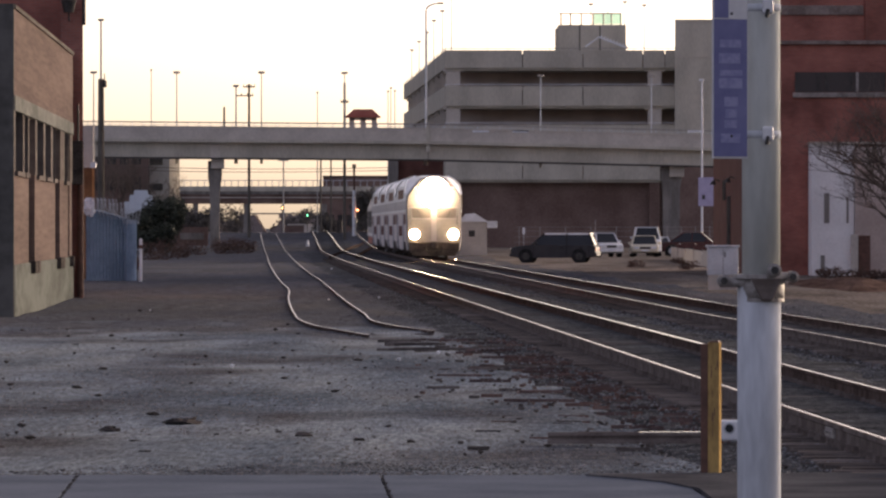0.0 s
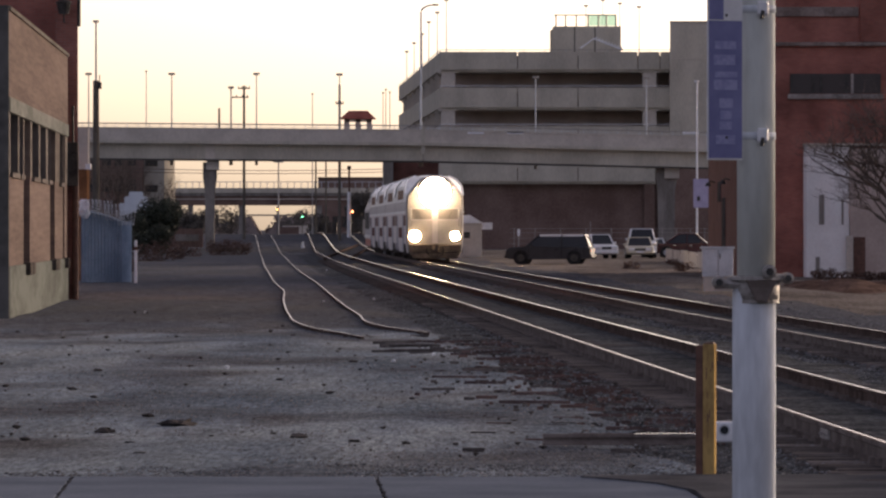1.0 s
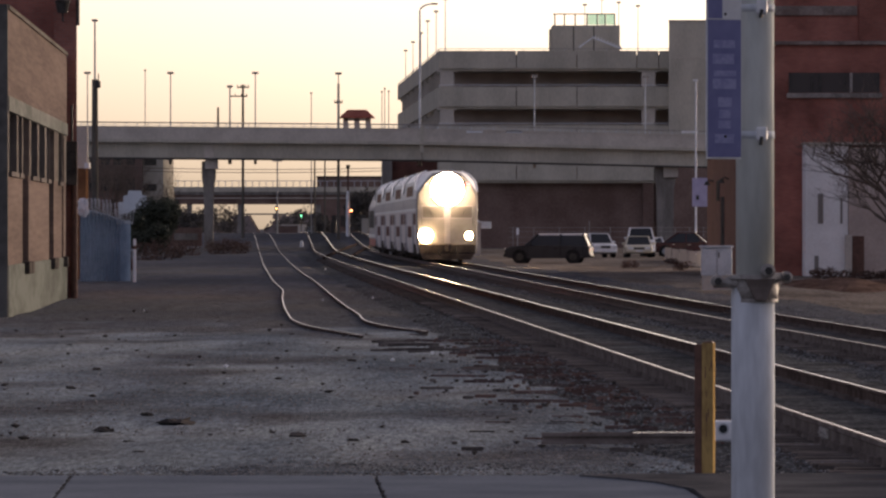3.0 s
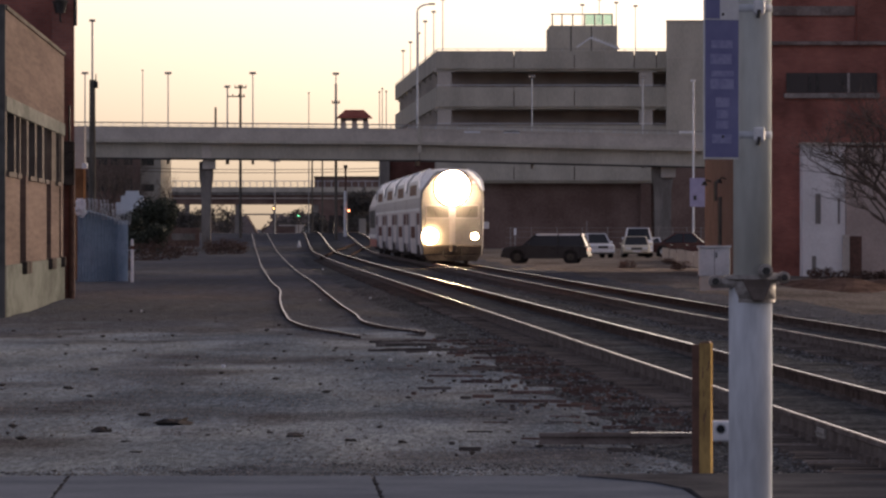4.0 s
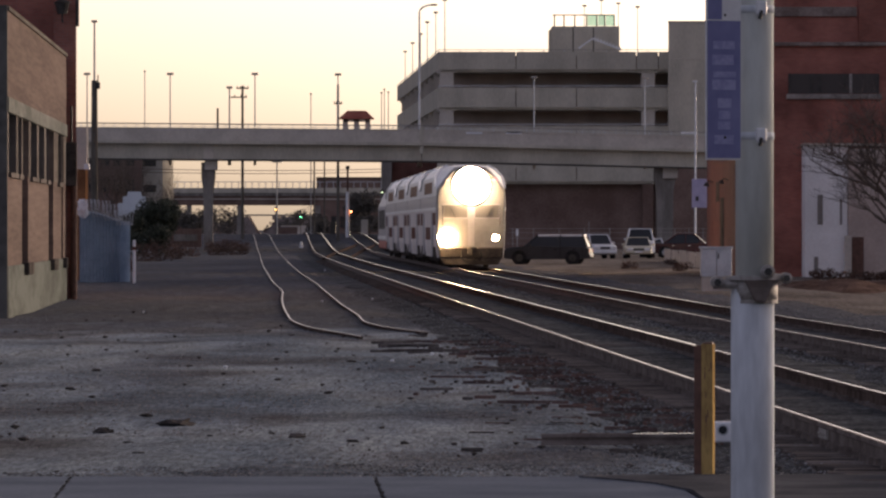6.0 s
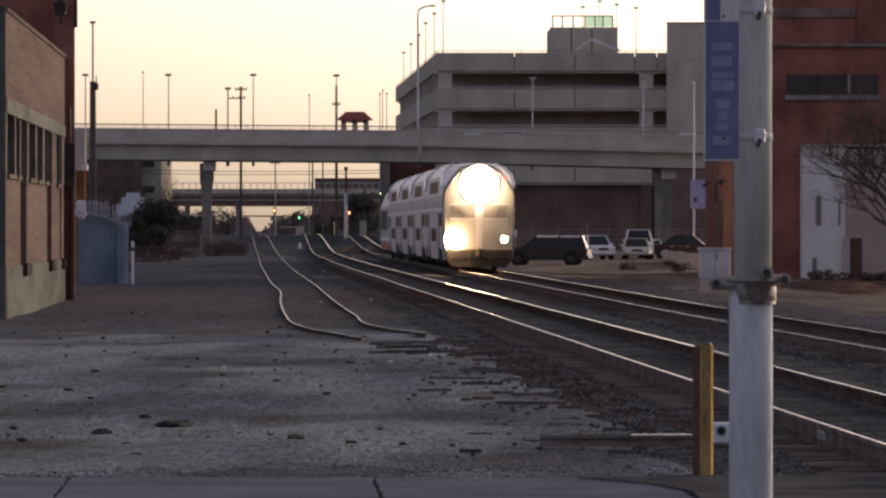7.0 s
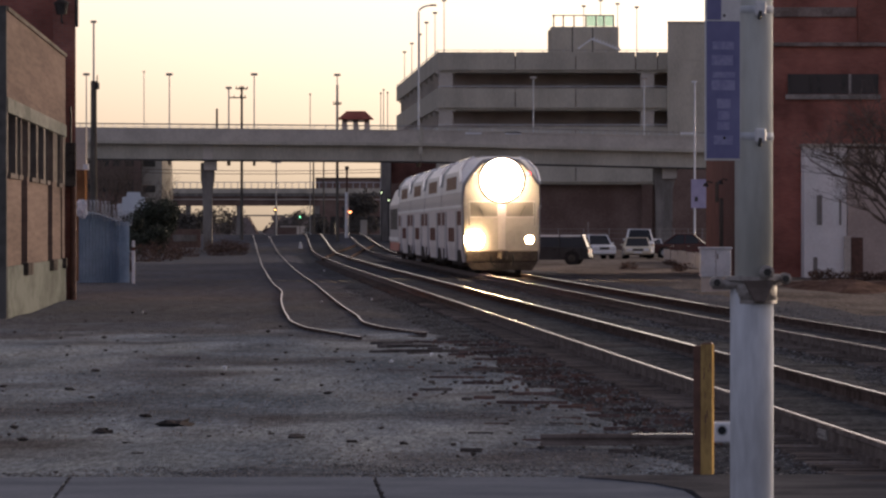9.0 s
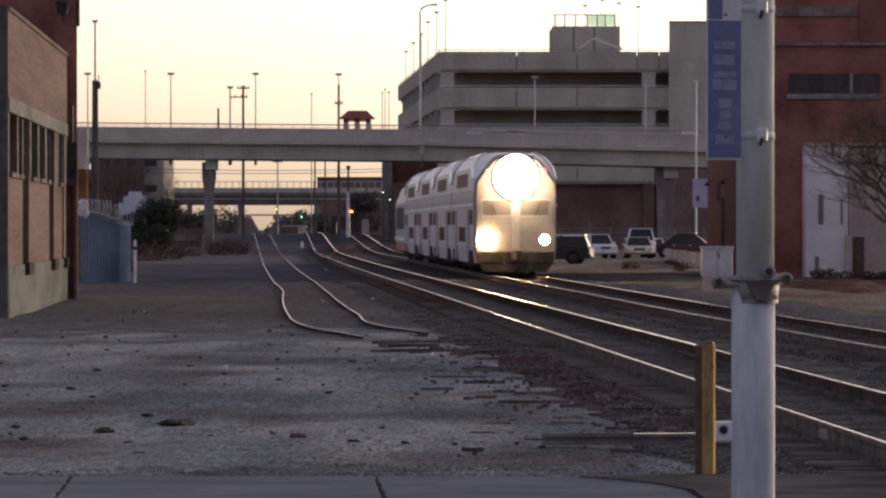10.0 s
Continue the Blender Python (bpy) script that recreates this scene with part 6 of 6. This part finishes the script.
# half of the upper cross-section amidships, the same at the car's end, and how far from the end each edge turns in
UP_MID = [(1.44, 3.0), (1.43, 3.35), (1.40, 3.8), (1.15, 4.14), (0.85, 4.29), (0.3, 4.34)]
UP_END = [(1.44, 3.0), (1.42, 3.3), (1.12, 3.72), (0.84, 4.05), (0.66, 4.2), (0.25, 4.26)]
UP_RUN = [0.05, 0.3, 2.2, 3.5, 3.7, 3.8]
LOW = [(1.36, 0.42), (1.43, 0.95), (1.45, 2.40)]


def both(half):
    """A ring from its right half: up the left side and down the right one."""
    return [(-x, z) for x, z in half] + [(x, z) for x, z in reversed(half)]


def loft(rings, bm=None):
    """A closed skin over rings of equal length, capped at both ends."""
    bm = bm or bmesh.new()
    vs = [[bm.verts.new(p) for p in r] for r in rings]
    n = len(rings[0])
    for a, b in zip(vs, vs[1:]):
        for k in range(n):
            bm.faces.new((a[k], a[(k + 1) % n], b[(k + 1) % n], b[k]))
    bm.faces.new(vs[0])
    bm.faces.new(vs[-1])
    return bm


def coach(name, label):
    """A two-deck coach; its front is at local -y, the rail head at z = 0."""
    ob = thing(name, label=label, category="train car", group="cars of the train")
    L = CAR / 2
    # lower shell, grey band, upper shell with its cut-off corners
    band = [(-1.455, 2.52), (-1.455, 2.75), (-1.44, 3.0), (1.44, 3.0), (1.455, 2.75), (1.455, 2.52)]
    mid, end = both(UP_MID), both(UP_END)
    run = UP_RUN + UP_RUN[::-1]
    part("lower_body", extrude(both(LOW), "y", -L, L), M_TRAINLOW, ob, "dusty pale lower side")
    part("stripe", box(-1.475, 1.475, -L + 0.02, L - 0.02, 2.40, 2.52, bevel=0.01), M_TRAIN, ob, "white belt stripe")
    part("band", extrude(band, "y", -L, L), M_TRAINGREY, ob, "grey middle band")
    rings = [[(x, -L, z) for x, z in end], [(x, -L + r, z) for (x, z), r in zip(mid, run)],
             [(x, L - r, z) for (x, z), r in zip(mid, run)], [(x, L, z) for x, z in end]]
    part("upper_body", loft(rings), M_TRAIN, ob, "white upper side and roof with cut-off corners")
    # Glossy tubes added to draw the sky-lit highlights on corner and roof edges.
    for sy in (-1, 1):
        for sx in (-1, 1):
            pts = [(sx * x * 1.008, sy * (L - r), z * 1.003) for (x, z), r in zip(UP_MID[1:5], UP_RUN[1:5])]
            part("corner_edge_line", tube(pts, 0.06, n=8), M_TRAINEDGE, ob, "bright edge highlight added along the cut corner")
    for sx in (-1, 1):
        part("roof_edge_line", tube([(sx * 0.86, -L + 3.7, 4.3), (sx * 0.86, L - 3.7, 4.3)], 0.05, n=8), M_TRAINEDGE, ob)
    for s in (-1, 1):
        # upper windows lie in the sloping shoulder
        for k in range(5):
            y0 = -5.2 + 2.2 * k
            bm = bmesh.new()
            a, b = (1.436 * s, 3.14), (1.412 * s, 3.62)
            o = 0.02 * s
            vs = [bm.verts.new(p) for p in ((a[0] + o, y0 + 0.18, a[1]), (a[0] + o, y0 + 2.02, a[1]), (b[0] + o, y0 + 2.02, b[1]), (b[0] + o, y0 + 0.18, b[1]))]
            vi = [bm.verts.new((v.co.x - 0.05 * s, v.co.y, v.co.z)) for v in vs]
            bm.faces.new(vs)
            bm.faces.new(vi)
            for j in range(4):
                bm.faces.new((vs[j], vs[(j + 1) % 4], vi[(j + 1) % 4], vi[j]))
            part("upper_window", bm, M_TRAINWIN, ob)
        for y0 in (-L + 0.9, -L + 3.0, L - 4.6, L - 2.5):
            part("middle_window", box(s * 1.44, s * 1.468, y0, y0 + 1.6, 1.78, 2.3, bevel=0.008), M_TRAINWIN, ob)
        for k in range(3):
            y0 = -3.3 + 2.2 * k
            part("lower_window", box(s * 1.435, s * 1.468, y0 + 0.45, y0 + 1.75, 1.16, 1.68, bevel=0.008), M_TRAINWIN, ob)
        for yc in (-6.2, 6.2):
            part("door", box(s * 1.43, s * 1.472, yc - 0.75, yc + 0.75, 0.5, 2.3, bevel=0.01), M_TRAINGREY, ob, "grey double doors")
    for yc in (-L + 3.1, L - 3.1):
        tk = part("truck", box(-1.1, 1.1, yc - 1.5, yc + 1.5, 0.3, 0.6, bevel=0.05), M_UNDER, ob)
        for sy in (-0.95, 0.95):
            for s in (-1, 1):
                part("wheel", tube([(s * 0.68, yc + sy, 0.44), (s * 0.82, yc + sy, 0.44)], 0.44, n=20), M_UNDER, tk)
    # Solid dark panels on the side stand in for shaded wheel recesses.
    for yc in (-L + 3.1, L - 3.1):
        for s in (-1, 1):
            part("wheel_recess_panel", extrude([(yc - 1.7, 0.4), (yc + 1.7, 0.4), (yc + 1.3, 0.86), (yc - 1.3, 0.86)], "x", min(s * 1.30, s * 1.46), max(s * 1.30, s * 1.46)), M_UNDER, ob, "dark panel drawn for the shaded wheel recess")
    part("underframe", box(-1.2, 1.2, -L + 5.2, L - 5.2, 0.25, 0.5, bevel=0.04), M_UNDER, ob)
    for sy in (-1, 1):
        part("gangway", box(-0.55, 0.55, min(sy * L, sy * (L + 0.36)), max(sy * L, sy * (L + 0.36)), 0.9, 3.1, bevel=0.04), M_UNDER, ob)
    for k in range(3):
        part("roof_unit", box(-0.5, 0.5, -6 + 5.5 * k, -4.2 + 5.5 * k, 4.28, 4.38, bevel=0.03), M_TRAINGREY, ob)
    return ob


def ditch_lamp(parent, x, y, z, r):
    """A domed lamp; sliding it through the cab front stands in for flashing."""
    ob = finish("ditch_light", ball((0, 0, 0), r, seg=28), G_DITCH, True)
    ob.parent = parent
    ob.location = (x, y, z)
    return tagged(ob, "blazing yellow-white ditch light")


FACE = -CAR / 2 - 0.62   # the flat of the cab front


def cab(ob):
    """The driving end of the leading coach: a blunt front with rounded, cut-off corners."""
    f = -CAR / 2
    full = both(LOW[:2] + [(1.45, 2.75)] + UP_END)
    rings = []
    for dy, sx, top in ((0.0, 1.0, 1.0), (-0.3, 0.99, 0.995), (-0.5, 0.985, 0.985), (-0.6, 0.97, 0.97), (-0.62, 0.95, 0.96)):
        rings.append([(x * sx, f + dy, 0.42 + (z - 0.42) * top) for x, z in full])
    part("nose", loft(rings), M_CABFRONT, ob, "blunt cab front greyed to hold back lamp glare")
    y = FACE
    for s in (-1, 1):
        part("windshield", box(s * 0.66 - 0.5, s * 0.66 + 0.5, y - 0.008, y + 0.1, 2.1, 2.62, bevel=0.004), M_WINDSHIELD, ob)
        part("windshield_frame", box(s * 0.66 - 0.55, s * 0.66 + 0.55, y - 0.004, y + 0.1, 2.05, 2.67, bevel=0.004), M_TRAINGREY, ob)
        part("wiper", tube([(s * 0.66, y - 0.02, 2.08), (s * 0.86, y - 0.02, 2.5)], 0.012, n=5), M_STEELDARK, ob)
        part("grab_rail", tube([(s * 1.2, y - 0.05, 1.75), (s * 1.2, y - 0.05, 2.6)], 0.018, n=6), M_CHROME, ob)
        part("marker_lamp", box(s * 0.98 - 0.07, s * 0.98 + 0.07, y - 0.02, y + 0.06, 3.62, 3.72, bevel=0.02), G_RED if s > 0 else M_TRAINGREY, ob)
    part("end_door", box(-0.13, 0.13, y - 0.006, y + 0.05, 0.9, 2.75, bevel=0.004), M_TRAINGREY, ob, "grey door strip between windshields")
    # Dome and rim far wider than the lamp: the glare is built as shape.
    part("headlight_rim", tube([(0, y + 0.02, 3.43), (0, y - 0.05, 3.43)], 0.83, n=36), M_CABFRONT, ob, "round rim widened along with the headlight", True)
    bm = ball((0, 0, 0), 0.78, seg=32)
    for v in bm.verts:
        v.co = Vector((v.co.x, y - 0.05 + v.co.y * 0.6, 3.43 + v.co.z))
    part("headlight", bm, G_HEAD, ob, "blazing headlight widened to the size of its glare", True)
    part("pilot", extrude([(-1.3, 0.42), (1.3, 0.42), (1.1, 0.12), (-1.1, 0.12)], "y", y - 0.05, y + 0.4, bevel=0.03), M_UNDER, ob, "dark plough")
    cp = part("coupler", box(-0.15, 0.15, y - 0.55, y, 0.55, 0.85, bevel=0.04), M_UNDER, ob)
    part("knuckle", tube([(0.05, y - 0.6, 0.55), (0.05, y - 0.6, 0.85)], 0.14, n=12), M_UNDER, cp)
    for s in (-1, 1):
        part("air_hose", tube([(s * 0.4, y - 0.04, 0.7), (s * 0.42, y - 0.2, 0.45), (s * 0.3, y - 0.3, 0.3)], 0.03, n=6), M_RUBBER, ob)
    part("bumper_beam", box(-1.32, 1.32, y - 0.06, y + 0.1, 0.42, 0.85, bevel=0.04), M_UNDER, ob, "dark buffer beam")
    return [ditch_lamp(ob, s * 1.01, y, 1.25, 0.39) for s in (-1, 1)]


def locomotive():
    ob = thing("locomotive", label="grey and red diesel locomotive at the rear", category="locomotive", group="cars of the train")
    L = 9.6
    pr = [(-1.42, 0.9), (-1.45, 2.9), (-1.1, 3.75), (-0.6, 4.0), (0.6, 4.0), (1.1, 3.75), (1.45, 2.9), (1.42, 0.9)]
    part("hood", extrude(pr, "y", -L, L, bevel=0.06), M_TRAINGREY, ob)
    part("skirt", box(-1.4, 1.4, -L, L, 0.45, 0.95, bevel=0.05), M_TRAINRED, ob, "red lower skirt")
    for yc in (-6, 6):
        tk = part("truck", box(-1.1, 1.1, yc - 1.9, yc + 1.9, 0.25, 0.7, bevel=0.05), M_UNDER, ob)
        for sy in (-1.3, 1.3):
            for s in (-1, 1):
                part("wheel", tube([(s * 0.68, yc + sy, 0.5), (s * 0.82, yc + sy, 0.5)], 0.5, n=20), M_UNDER, tk)
    part("fuel_tank", box(-1.2, 1.2, -3.2, 3.2, 0.3, 0.9, bevel=0.1), M_UNDER, ob)
    for k in range(8):
        part("grille", box(-1.462, -1.44, -7.5 + 1.9 * k, -6.1 + 1.9 * k, 1.6, 2.7), M_STEELDARK, ob)
    part("stripe", box(-1.47, 1.47, -L + 0.05, L - 0.05, 1.0, 1.2), M_TRAIN, ob)
    return ob


lead = coach("cab_car", "leading white two-deck cab car with blazing lights")
plain = coach("coach", "white two-deck passenger coach with grey band")
cars = [lead, plain, copy_thing(plain, pose(0, 0, 0)), copy_thing(plain, pose(0, 0, 0))]
ditch = cab(lead)
engine = locomotive()


def on_track(y):
    a = math.atan2(FAR_TRACK(y + 5) - FAR_TRACK(y - 5), 10.0)
    return pose(FAR_TRACK(y), y, 0.19 + rise(FAR_TRACK(y), y), 0, 0, -math.degrees(a))


def motions():
    """The train rolls towards the camera; its two ditch lights swell and shrink in turn, in place of flashing."""
    for k, c in enumerate(cars + [engine]):
        off = 0.6 + CAR / 2 + PITCH * k - (1.0 if k == 4 else 0)
        walk(c, [(t, on_track(309.0 - 10.2 * t + off)) for t in [0.5 * i for i in range(21)]])
    for lamp, middle, swing, t0 in ((ditch[0], 0.26, 0.12, 0.25), (ditch[1], 0.25, 0.11, 0.735)):
        rows = []
        for i in range(101):
            r = middle + swing * math.cos(2 * math.pi * (0.1 * i - t0) / 0.962)
            rows.append((0.1 * i, pose(lamp.location.x, FACE + math.sqrt(0.39 ** 2 - r ** 2), 1.25)))
        walk(lamp, rows)


motions()
